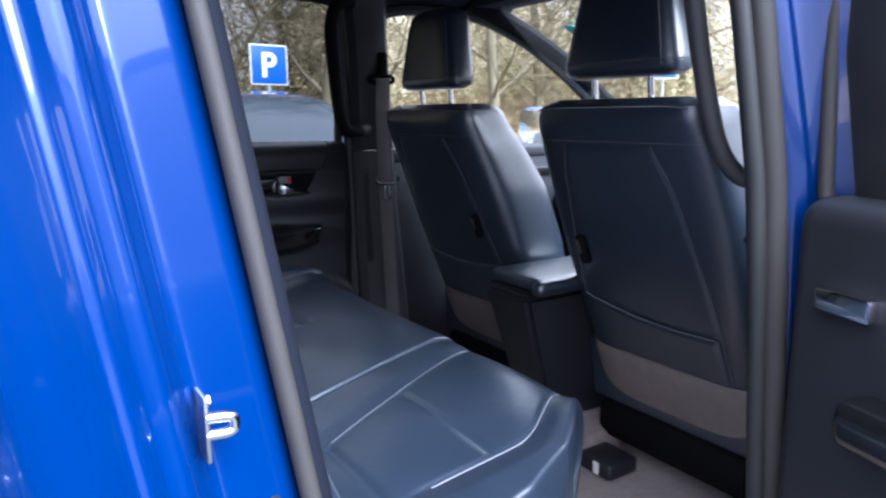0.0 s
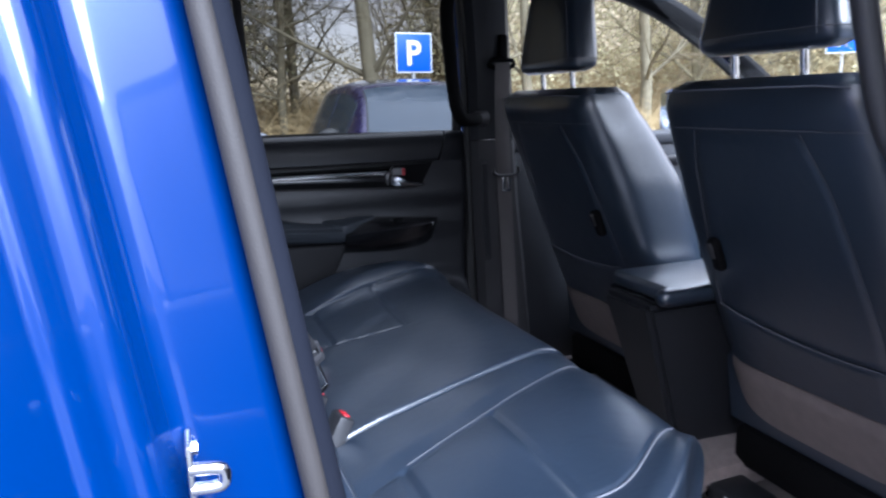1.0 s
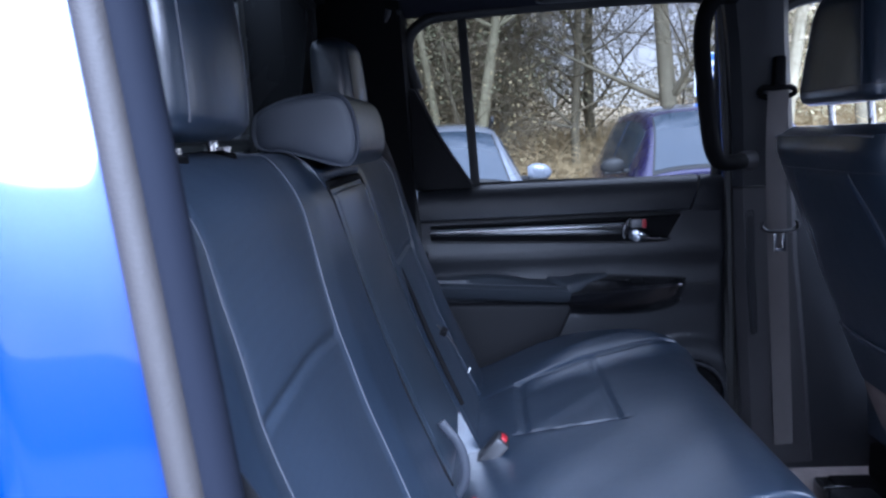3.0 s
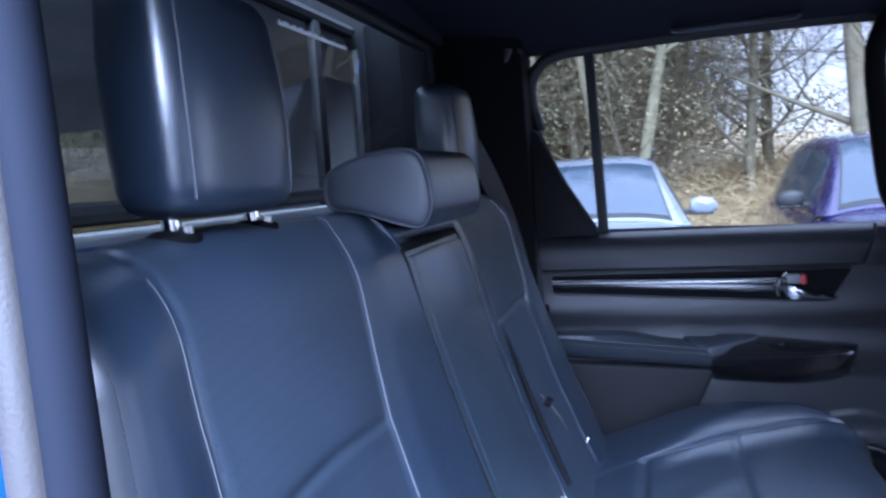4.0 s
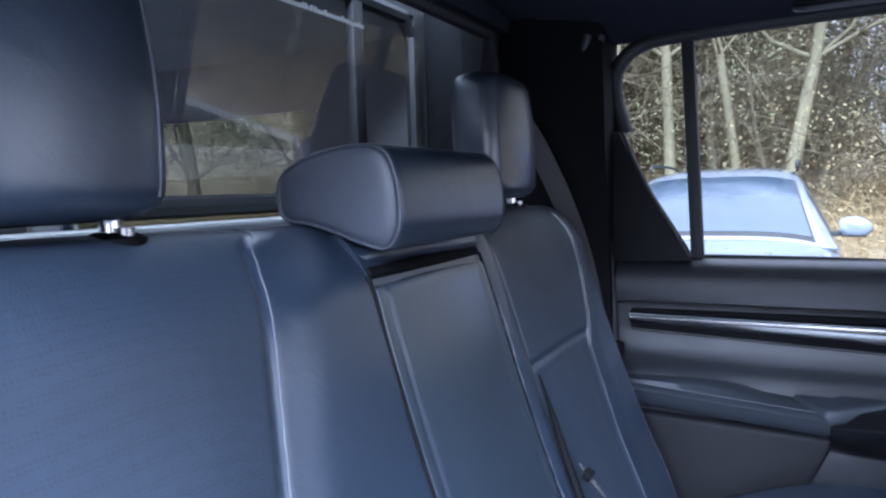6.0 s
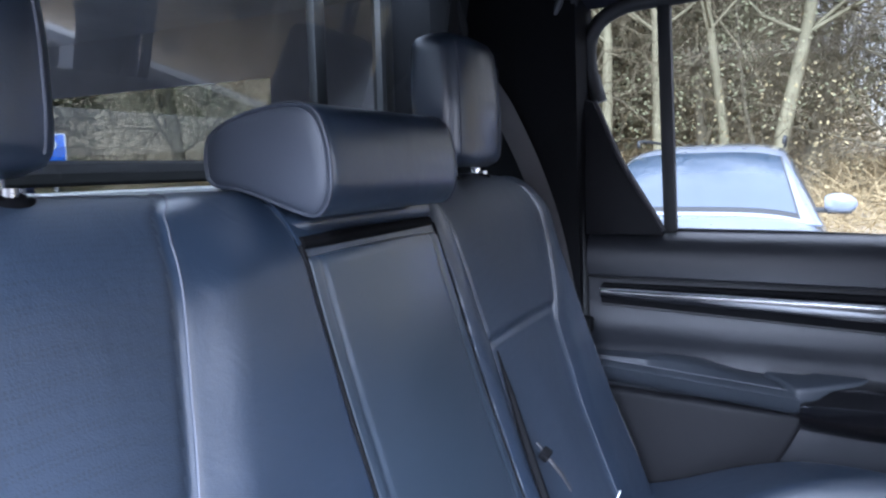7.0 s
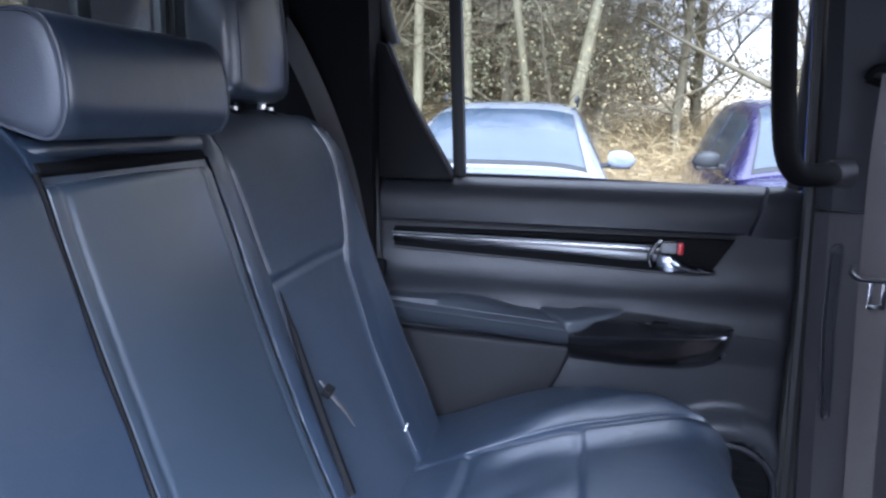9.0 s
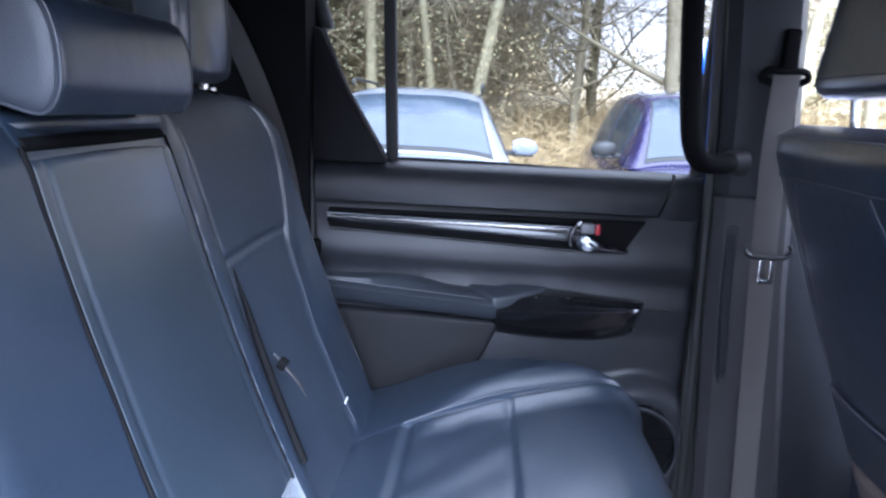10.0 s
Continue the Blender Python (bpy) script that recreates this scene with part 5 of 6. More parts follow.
PIL = smooth_path([(0.800, -0.733, 0), (0.806, -0.742, 0), (0.818, -0.752, 0), (0.828, -0.748, 0), (0.845, -0.765, 0), (0.862, -0.80, 0), (0.870, -0.825, 0)], 5)
def pil_sheet(sh):
    def f(u, v):
        q = PIL[min(len(PIL) - 1, round(u * (len(PIL) - 1)))]
        z = lerp(0.42, 1.66, v)
        return Vector((q.x + (1.0 - z) * 0.115, q.y + max(0, z - 1.17) * 0.15, z)) + Vector(sh)
    return f
P("pillar_outer", shell(pil_sheet((0, 0, 0)), pil_sheet((0.008, 0.012, 0)), len(PIL) - 1, 20), BLUE, cab, "blue painted centre pillar", 60)
# far C-pillar door seal and shoulder belt
P("far_rear_seal", tube(smooth_path([(0.112, 0.688, 0.60), (0.100, 0.686, 0.95), (0.090, 0.684, 1.16), (0.068, 0.682, 1.38), (0.060, 0.672, 1.50), (0.085, 0.660, 1.575)], 6), 0.009, 8), RUBBER, cab)
P("far_rear_seal", tube(smooth_path([(0.094, 0.672, 0.60), (0.082, 0.670, 0.95), (0.070, 0.668, 1.16), (0.048, 0.666, 1.38), (0.040, 0.656, 1.50), (0.065, 0.645, 1.575)], 6), 0.007, 8), TRIM_GREY, cab)
rb = thing("rear_shoulder_belt", (0.0, 0.60, 1.4), "taupe rear shoulder belt beside the headrest", "seat belt")
P("webbing", tube(smooth_path([(-0.045, 0.588, 1.42), (-0.015, 0.592, 1.37), (0.025, 0.612, 1.27), (0.055, 0.640, 1.15), (0.09, 0.652, 0.95), (0.12, 0.655, 0.80)], 6), 0.023, 8, flat=0.06, up=(0.3, 1, 0.1)), BELT, rb)
P("anchor", box(-0.07, -0.03, 0.572, 0.60, 1.40, 1.46, 0.008), TRIM_DARK, rb)
P("bezel", box(0.098, 0.122, 0.640, 0.662, 0.985, 1.015, 0.005), TRIM_DARK, rb)

# front: far door, screen, dashboard
fd = thing("front_door", (1.4, 0.74, 0.5), "closed front door with black trim and window", "car door", "front doors")
P("trim_panel", box(0.97, 1.95, 0.70, 0.78, 0.36, 1.13, 0.02, 3), TRIM, fd)
P("sill_pad", box(0.97, 1.95, 0.69, 0.76, 1.09, 1.135, 0.012, 3), TRIM, fd)
P("decor_band", box(1.05, 1.70, 0.688, 0.702, 1.02, 1.055, 0.006), PIANO, fd)
P("door_handle", box(1.40, 1.52, 0.676, 0.694, 1.018, 1.042, 0.006), CHROME, fd, "chrome handle")
P("window_frame", tube(smooth_path([(0.965, 0.735, 1.14), (0.950, 0.715, 1.35), (0.945, 0.700, 1.50), (0.975, 0.692, 1.545), (1.10, 0.690, 1.560), (1.30, 0.690, 1.553), (1.50, 0.694, 1.490), (1.70, 0.702, 1.385), (1.90, 0.716, 1.255), (2.06, 0.735, 1.135)], 6), 0.018, 8), RUBBER, fd)
bm = bmesh.new()
bm.faces.new([bm.verts.new(p) for p in ((0.94, 0.744, 1.10), (2.05, 0.744, 1.10), (2.05, 0.728, 1.20), (1.50, 0.72, 1.56), (0.94, 0.72, 1.60))])
g = P("pane", bm, WINDOW_FRONT, fd, "clear side window")
g.visible_shadow = False
for s in (-1, 1):
    P("screen_pillar", tube(smooth_path([(1.26, s * 0.675, 1.60), (1.50, s * 0.682, 1.515), (1.72, s * 0.692, 1.41), (1.95, s * 0.706, 1.27), (2.16, s * 0.725, 1.12)], 6), 0.040, 10, flat=0.8), TRIM_DARK, cab, "dark windscreen pillar")
fd2 = thing("front_door", (1.4, -0.74, 0.5), "closed front door with black trim and window", "car door", "front doors")
P("trim_panel", box(0.99, 1.95, -0.78, -0.70, 0.36, 1.13, 0.02, 3), TRIM, fd2)
P("outer_skin", box(1.03, 2.0, -0.89, -0.80, 0.35, 1.12, 0.02, 3), BLUE, fd2)
bm = bmesh.new()
bm.faces.new([bm.verts.new(p) for p in ((0.98, -0.744, 1.10), (2.05, -0.744, 1.10), (2.05, -0.728, 1.20), (1.50, -0.72, 1.56), (0.98, -0.72, 1.60))])
g = P("pane", bm, WINDOW_FRONT, fd2)
g.visible_shadow = False
scr = thing("windscreen", (1.7, 0, 1.2), "clear windscreen with dark upper edge", "windscreen")
bm = bmesh.new()
bm.faces.new([bm.verts.new(p) for p in ((1.30, -0.68, 1.60), (1.30, 0.68, 1.60), (2.17, 0.73, 1.10), (2.17, -0.73, 1.10))])
g = P("pane", bm, WINDOW_FRONT, scr)
g.visible_shadow = False
P("top_edge", box(1.27, 1.40, -0.66, 0.66, 1.575, 1.60, 0.005, m=Matrix.Identity(4)), HEADLINER, scr)
mirror = thing("rear_view_mirror", (1.36, 0.0, 1.53), "black rear view mirror below the headliner", "mirror")
P("housing", box(1.345, 1.375, -0.12, 0.12, 1.47, 1.535, 0.014, 3), TRIM_DARK, mirror)
P("stem", tube([(1.375, 0, 1.52), (1.40, 0, 1.57)], 0.01, 8), TRIM_DARK, mirror)
P("sticker", box(-0.018, 0.018, -0.018, 0.018, -0.003, -0.001, 0.0005, m=pose(1.462, 0.402, 1.497, 0, 30, 0)), TEAL, scr, "small teal sticker")
dash = thing("dashboard", (1.9, 0, 0.8), "dark moulded dashboard under the windscreen", "dashboard")
P("body", prism([(1.70, 0.62), (1.66, 0.90), (1.70, 1.02), (1.80, 1.075), (2.16, 1.09), (2.16, 0.55), (1.8, 0.45)], "y", -0.715, 0.715, 0.015, 3), TRIM_DARK, dash)
P("decor_trim", box(1.655, 1.675, 0.10, 0.60, 0.93, 0.965, 0.006), PIANO, dash)
wm = thing("wing_mirror", (1.82, 0.93, 1.12), "blue wing mirror with its glass facing back", "wing mirror")
P("housing", box(1.79, 1.90, 0.86, 1.06, 1.10, 1.27, 0.035, 4), BLUE, wm)
P("mirror_glass", box(1.784, 1.789, 0.88, 1.045, 1.12, 1.255, 0.002), CHROME, wm, "mirror glass")
P("arm", box(1.82, 1.88, 0.76, 0.88, 1.11, 1.15, 0.01), TRIM_DARK, wm)
P("bonnet", box(2.18, 3.2, -0.85, 0.85, 0.5, 1.06, 0.08, 4), BLUE, cab)
for wx in (2.75, -1.05):
    for s in (-1, 1):
        w = tube([(wx, s * 0.66, 0.26), (wx, s * 0.70, 0.26), (wx, s * 0.86, 0.26), (wx, s * 0.90, 0.26)], [0.33, 0.38, 0.38, 0.33], 28)
        P("wheel", w, TYRE, cab, "black tyre")

# near rear door, swung open
od = thing("rear_door", (0.842, -0.778, 0.4), "open blue rear door with black inner trim", "car door")
OPEN = pose(0.842, -0.778, 0, 0, 0, 74)      # local -x runs from the hinge to the door's free edge
def odp(name, bm, mat, label=""):
    bmesh.ops.transform(bm, verts=bm.verts, matrix=OPEN)
    return P(name, bm, mat, od, label)
odp("skin", box(-0.86, 0.0, -0.125, -0.105, 0.42, 1.13, 0.006), BLUE, "blue outer skin")
odp("shell", box(-0.85, 0.012, -0.105, -0.045, 0.44, 1.14, 0.012, 3), BLUE, "blue inner shell")
odp("trim_panel", box(-0.82, 0.012, -0.047, 0.072, 0.47, 1.135, 0.035, 4), TRIM, "black trim panel")
odp("armrest", box(-0.70, -0.12, 0.06, 0.125, 0.86, 0.92, 0.02, 3), PIANO, "black armrest")
odp("door_handle", box(-0.13, -0.05, 0.069, 0.088, 1.00, 1.03, 0.006), CHROME, "chrome handle")
odp("hinge_frame", prism([(-0.035, 1.13), (0.0, 1.30), (0.010, 1.45), (0.0, 1.58), (-0.16, 1.58), (-0.15, 1.13)], "y", -0.030, 0.022, 0.006), RUBBER, "black frame panel")
odp("frame_seal", tube([(0.004, 0.026, 1.13), (0.016, 0.026, 1.30), (0.020, 0.026, 1.45), (0.008, 0.026, 1.59)], 0.010, 10), SEAL, "grey door seal")
odp("window_frame", tube([(-0.14, -0.06, 1.13), (-0.14, -0.05, 1.35), (-0.14, -0.03, 1.56), (-0.3, -0.03, 1.58), (-0.7, -0.03, 1.57), (-0.76, -0.04, 1.45), (-0.70, -0.06, 1.14)], 0.016, 8), RUBBER, "black window frame")
bm = bmesh.new()
bm.faces.new([bm.verts.new(p) for p in ((-0.03, -0.07, 1.10), (-0.74, -0.07, 1.10), (-0.76, -0.04, 1.57), (-0.08, -0.04, 1.57))])
g = odp("pane", bm, WINDOW)
g.visible_shadow = False


# ---------------------------------------------------------------- outside: ground
GROUND = -0.12
bm = bmesh.new()
bmesh.ops.create_grid(bm, x_segments=24, y_segments=24, size=400)
bmesh.ops.translate(bm, verts=bm.verts, vec=(0, 0, GROUND))
tagged(part("ground", bm, ASPHALT), "dark grey car park asphalt", "ground", "", "structure")


def bank(name, x0, x1, y0, y1, h, label):
    """A low earth mound with an uneven top."""
    nx, ny = int((x1 - x0) / 0.5), int((y1 - y0) / 0.5)
    verts, faces = [], []
    for i in range(nx + 1):
        for j in range(ny + 1):
            x, y = lerp(x0, x1, i / nx), lerp(y0, y1, j / ny)
            e = min(x - x0, x1 - x, y - y0, y1 - y)
            z = GROUND + 0.005 + h * step(0, 2.2, e) + 0.12 * noise.noise((x * 0.6, y * 0.6, 0)) * step(0, 1, e)
            verts.append((x, y, z))
    for i in range(nx):
        for j in range(ny):
            a = i * (ny + 1) + j
            faces.append((a, a + ny + 1, a + ny + 2, a + 1))
    ob = raw(name, verts, faces, EARTH)
    return tagged(ob, label, "bank", "", "structure")


bank("bank", -24, 26, 8.4, 24, 0.55, "brown earth bank covered with leaf litter")
bank("bank", -28, -11.5, -10, 8.0, 0.5, "brown earth bank covered with leaf litter")
# added wall out of view; set far and low to let sky light in
tagged(part("wall_south", box(-60, 60, -20.3, -20.0, GROUND - 0.1, 2.2, 0.02), WALL_BROWN), "long brown wall, unseen, added to close the south side", "wall", "", "structure")
tagged(part("kerb", box(-24, 15, 8.22, 8.36, GROUND - 0.1, GROUND + 0.11, 0.015), KERB), "grey concrete kerb", "kerb", "", "structure")


# far wood all round, an uneven mound of merged crowns; haze is in its pale colour
def far_wood(name, path, heights, depth):
    verts, faces = [], []
    n, m = 160, 12
    for i in range(n + 1):
        s = i / n * (len(path) - 1)
        k = min(len(path) - 2, int(s))
        p = Vector((*path[k], 0)).lerp(Vector((*path[k + 1], 0)), s - k)
        h = lerp(heights[k], heights[k + 1], step(0.0, 1.0, s - k)) + 0.7 * noise.noise((p.x * 0.9, p.y * 0.9, 3)) + 0.5 * noise.noise((p.x * 2.7, p.y * 2.7, 7))
        out = Vector((p.x, p.y, 0)).normalized()
        for j in range(m + 1):
            a = j / m
            q = p + out * (depth * a + 0.5 * noise.noise((p.x, p.y, 5 * a)))
            verts.append((q.x, q.y, GROUND + h * math.sin(math.pi * a) ** 0.5 - 0.02))
    for i in range(n):
        for j in range(m):
            a = i * (m + 1) + j
            faces.append((a, a + 1, a + m + 2, a + m + 1))
    ob = raw(name, verts, faces, HAZE_WOOD)
    return tagged(ob, "hazy brown-olive winter wood in the distance", "wood", "", "structure")


far_wood("backdrop", [(-24, 8), (-18, 14), (-9, 15.6), (-0.4, 15.8), (2.6, 21), (6.5, 21), (9, 20.5), (16, 18), (20, 14)], [5.5, 6.5, 7.0, 6.0, 2.3, 2.3, 5.0, 5.2, 3.0], 4.0)


# ---------------------------------------------------------------- outside: plants
def limb(verts, faces, a, b, ra, rb, n):
    d = (b - a)
    if d.length < 1e-6:
        return
    d.normalize()
    s = d.orthogonal().normalized()
    t = d.cross(s)
    base = len(verts)
    for c, r in ((a, ra), (b, rb)):
        for j in range(n):
            w = 2 * math.pi * j / n
            verts.append(c + s * (r * math.cos(w)) + t * (r * math.sin(w)))
    for j in range(n):
        faces.append((base + j, base + (j + 1) % n, base + n + (j + 1) % n, base + n + j))


def tree(x, y, height, r0, seed, bark, label, tilt=(0.0, 0.0), spread=1.0, first=0.22, leaves=0, leaf_mat=None, twigs=1.0):
    rnd = random.Random(seed)
    base = Vector((x, y, GROUND + 0.3))
    t = thing("tree", base, label, "tree", "trees round the car park")
    tv, tf, cv, cf = [], [], [], []
    lv, lf = [], []
    def grow(p, d, length, r, level):
        segs = 5 if level == 0 else 4 if level == 1 else 3
        for i in range(segs):
            wob = 0.10 if level == 0 else 0.28
            d = (d + Vector((rnd.uniform(-wob, wob), rnd.uniform(-wob, wob), rnd.uniform(-wob, wob) + (0.05 if level else 0.0)))).normalized()
            q = p + d * (length / segs)
            r2 = r * (0.86 if level == 0 else 0.74)
            if level <= 1:
                limb(tv, tf, p, q, r, r2, 8 if level == 0 else 5)
            else:
                limb(cv, cf, p, q, r, r2, 3)
            if level >= 2 and leaves and rnd.random() < leaves:
                for _ in range(5):
                    c = q + Vector((rnd.gauss(0, 0.13), rnd.gauss(0, 0.13), rnd.gauss(0, 0.13)))
                    s1 = Vector((rnd.uniform(-1, 1), rnd.uniform(-1, 1), rnd.uniform(-1, 1))).normalized() * rnd.uniform(0.018, 0.036)
                    s2 = s1.orthogonal().normalized() * rnd.uniform(0.012, 0.026)
                    k = len(lv)
                    lv.extend((c - s1, c + s2, c + s1, c - s2))
                    lf.append((k, k + 1, k + 2, k + 3))
            frac = (i + 1) / segs
            if level < 4 and not (level == 0 and frac < first):
                kids = {0: 3, 1: 3, 2: 2, 3: 2}[level]
                if level >= 2:
                    kids = 2 if rnd.random() < 0.75 * twigs else 1
                for _ in range(kids):
                    side = d.orthogonal().normalized()
                    side.rotate(Matrix.Rotation(rnd.uniform(0, 2 * math.pi), 3, d))
                    up = {0: 0.65, 1: 0.6, 2: 0.5, 3: 0.4}[level]
                    nd = (d * up + side * spread * rnd.uniform(0.6, 1.1)).normalized()
                    nl = length * {0: rnd.uniform(0.28, 0.45), 1: rnd.uniform(0.4, 0.62), 2: rnd.uniform(0.45, 0.7), 3: rnd.uniform(0.5, 0.8)}[level]
                    grow(q, nd, nl, max(0.0035, r2 * {0: 0.42, 1: 0.55, 2: 0.6, 3: 0.6}[level]), level + 1)
            p, r = q, r2
    grow(base, Vector((tilt[0], tilt[1], 1)).normalized(), height, r0, 0)
    tr = raw("trunk", tv, tf, bark)
    seat_part(tr, t)
    cr = raw("crown", cv, cf, TWIG)
    seat_part(cr, t)
    if lv:
        le = raw("foliage", lv, lf, leaf_mat, smooth=False)
        seat_part(le, t)
    return t


BARE = "bare winter tree with fine grey-brown twigs"
tree(3.15, 9.7, 7.5, 0.15, 1, BARK, "bare winter tree with a stout grey-brown trunk", first=0.15)
tree(4.75, 9.9, 7.0, 0.12, 2, BARK, BARE, first=0.15)
tree(-1.30, 10.2, 7.5, 0.10, 3, BARK_PALE, "bare slender tree with pale olive bark", first=0.4)
tree(-0.42, 10.6, 7.5, 0.08, 4, BARK_PALE, "bare slender tree with pale olive bark", first=0.4)
tree(0.12, 10.0, 7.0, 0.11, 5, BARK_PALE, "bare leaning tree with pale olive bark", tilt=(0.09, 0.0), first=0.4)
tree(-2.1, 9.6, 7.0, 0.09, 6, BARK_PALE, "bare slender tree with pale olive bark", first=0.35)
tree(1.9, 11.5, 6.0, 0.09, 7, BARK, BARE, first=0.1, spread=1.2)
tree(6.6, 11.0, 7.5, 0.12, 8, BARK, BARE, first=0.15)
tree(8.8, 10.5, 7.0, 0.13, 9, BARK, BARE, first=0.15)
tree(-3.6, 10.8, 7.5, 0.13, 10, BARK, BARE, first=0.2)
tree(-5.4, 10.2, 7.5, 0.14, 12, BARK, BARE, first=0.2)
tree(2.5, 13.5, 7.5, 0.12, 13, BARK, BARE, first=0.15)
tree(5.8, 13.8, 7.5, 0.12, 14, BARK, BARE, first=0.15)
IVY_LABEL = "ivy-clad evergreen tree with olive green leaves"
tree(-0.9, 12.2, 6.0, 0.12, 21, BARK, IVY_LABEL, first=0.05, spread=1.2, leaves=0.22, leaf_mat=IVY)
tree(0.55, 12.6, 5.5, 0.12, 22, BARK, IVY_LABEL, first=0.05, spread=1.2, leaves=0.22, leaf_mat=IVY)
tree(-2.9, 12.6, 6.0, 0.12, 23, BARK, IVY_LABEL, first=0.05, spread=1.2, leaves=0.2, leaf_mat=IVY)
# slender coppice stems filling the wood behind
rc = random.Random(77)
for i in range(7):
    tree(-5.5 + 0.95 * i + rc.uniform(-0.3, 0.3), rc.uniform(11.2, 14.5), rc.uniform(4.5, 6.5), rc.uniform(0.035, 0.06), 200 + i, BARK, "slender bare coppice tree with dense twigs", first=0.0, spread=1.0, leaves=0.03, leaf_mat=DRY_LEAF)
# beyond the front of the truck
for i, (tx, ty) in enumerate(((11.0, 11.5), (13.5, 11.0), (15.8, 11.5))):
    tree(tx, ty, 7.0, 0.13, 40 + i, BARK_PALE, "bare tree with dry beige leaves", first=0.08, spread=1.1, leaves=0.35, leaf_mat=DRY_LEAF)
# behind the truck
for i, (tx, ty) in enumerate(((-8.5, 10.5), (-11.0, 10.0), (-13.0, 7.5), (-13.5, 4.5), (-14.0, 1.5), (-16.0, 9.0))):
    tree(tx, ty, 7.5, 0.15, 60 + i, BARK, "dark winter tree with ivy", first=0.1, leaves=0.3, leaf_mat=IVY)


def thicket(name, areas, stems, leaves, stem_mat, leaf_mat, seed, hmin, hmax, label, leaf=1.0, bias=1.5):
    """Tangled stems with dry leaves over strips of ground: what nobody could count."""
    rnd = random.Random(seed)
    sv, sf, lv, lf = [], [], [], []
    total = sum((a[1] - a[0]) * (a[3] - a[2]) for a in areas)
    for x0, x1, y0, y1, z0 in areas:
        share = (x1 - x0) * (y1 - y0) / total
        for _ in range(int(stems * share)):
            p = Vector((rnd.uniform(x0, x1), rnd.uniform(y0, y1), z0 + rnd.uniform(0, 0.7)))
            d = Vector((rnd.gauss(0, 0.6), rnd.gauss(0, 0.6), rnd.uniform(0.2, 1.0))).normalized()
            ln = rnd.uniform(hmin, hmax) * 0.5
            r = rnd.uniform(0.003, 0.009)
            for i in range(3):
                q = p + d * (ln / 3)
                limb(sv, sf, p, q, r, r * 0.75, 3)
                d = (d + Vector((rnd.gauss(0, 0.3), rnd.gauss(0, 0.3), -0.35))).normalized()
                p, r = q, r * 0.75
        for _ in range(int(leaves * share)):
            h = rnd.random() ** bias * (hmax - 0.2)
            c = Vector((rnd.uniform(x0, x1), rnd.uniform(y0, y1), z0 + h))
            s1 = Vector((rnd.uniform(-1, 1), rnd.uniform(-1, 1), rnd.uniform(-1, 1))).normalized() * rnd.uniform(0.015, 0.035) * leaf
            s2 = s1.orthogonal().normalized() * rnd.uniform(0.01, 0.022) * leaf
            k = len(lv)
            lv.extend((c - s1, c + s2, c + s1, c - s2))
            lf.append((k, k + 1, k + 2, k + 3))
    t = thing(name, (areas[0][0], areas[0][2], GROUND), label, "undergrowth", "", "stuff")
    seat_part(raw("stems", sv, sf, stem_mat), t)
    seat_part(raw("leaves", lv, lf, leaf_mat, smooth=False), t)


thicket("undergrowth", [(-14, 11, 8.5, 11.5, 0.05), (-14, 11, 11.5, 15, 0.45)], 17000, 9000, BRAMBLE, DRY_LEAF, 5, 0.8, 2.1, "tangled dry brown brambles along the bank", 0.6)
thicket("undergrowth", [(11, 17.5, 8.5, 12.5, 0.1)], 5000, 16000, BRAMBLE, DRY_LEAF, 6, 1.0, 3.4, "tall pale dry scrub along the bank")
thicket("undergrowth", [(12, 19, 11, 16, 0.4)], 3000, 26000, BRAMBLE, DRY_PALE, 8, 2.0, 7.0, "tall hedge with pale dry winter leaves", 3.0, 1.0)
thicket("undergrowth", [(4.6, 12.5, 12.5, 15, 0.4)], 4000, 26000, BRAMBLE, DRY_PALE, 12, 2.0, 5.4, "pale dry winter hedge behind the bank", 2.3, 1.1)
thicket("undergrowth", [(-12, 1.0, 13.2, 16, 0.4)], 4500, 17000, BRAMBLE, OLIVE, 9, 2.0, 6.5, "olive green evergreen wood edge", 1.6, 1.1)
thicket("undergrowth", [(1.0, 12, 15, 18, 0.4)], 4000, 14000, BRAMBLE, DRY_LEAF, 10, 1.0, 2.6, "brown winter hedge behind the bank", 1.6, 1.0)
thicket("undergrowth", [(-15, -11.8, -4, 9, 0.2)], 6000, 40000, BRAMBLE, IVY, 7, 0.8, 4.6, "dark green scrub along the bank", 2.4, 1.0)


# ---------------------------------------------------------------- outside: signs
def letter_p(size):
    cu = bpy.data.curves.new("letter", "FONT")
    cu.body, cu.size, cu.extrude, cu.offset = "P", size, 0.002, size * 0.022
    cu.align_x, cu.align_y = "CENTER", "CENTER"
    ob = bpy.data.objects.new("letter", cu)
    scene.collection.objects.link(ob)
    me = bpy.data.meshes.new_from_object(ob.evaluated_get(bpy.context.evaluated_depsgraph_get()))
    bpy.data.objects.remove(ob)
    bm = bmesh.new()
    bm.from_mesh(me)
    xs = [v.co.x for v in bm.verts]
    ys = [v.co.y for v in bm.verts]
    bmesh.ops.translate(bm, verts=bm.verts, vec=(-(min(xs) + max(xs)) / 2, -(min(ys) + max(ys)) / 2, 0))
    return bm


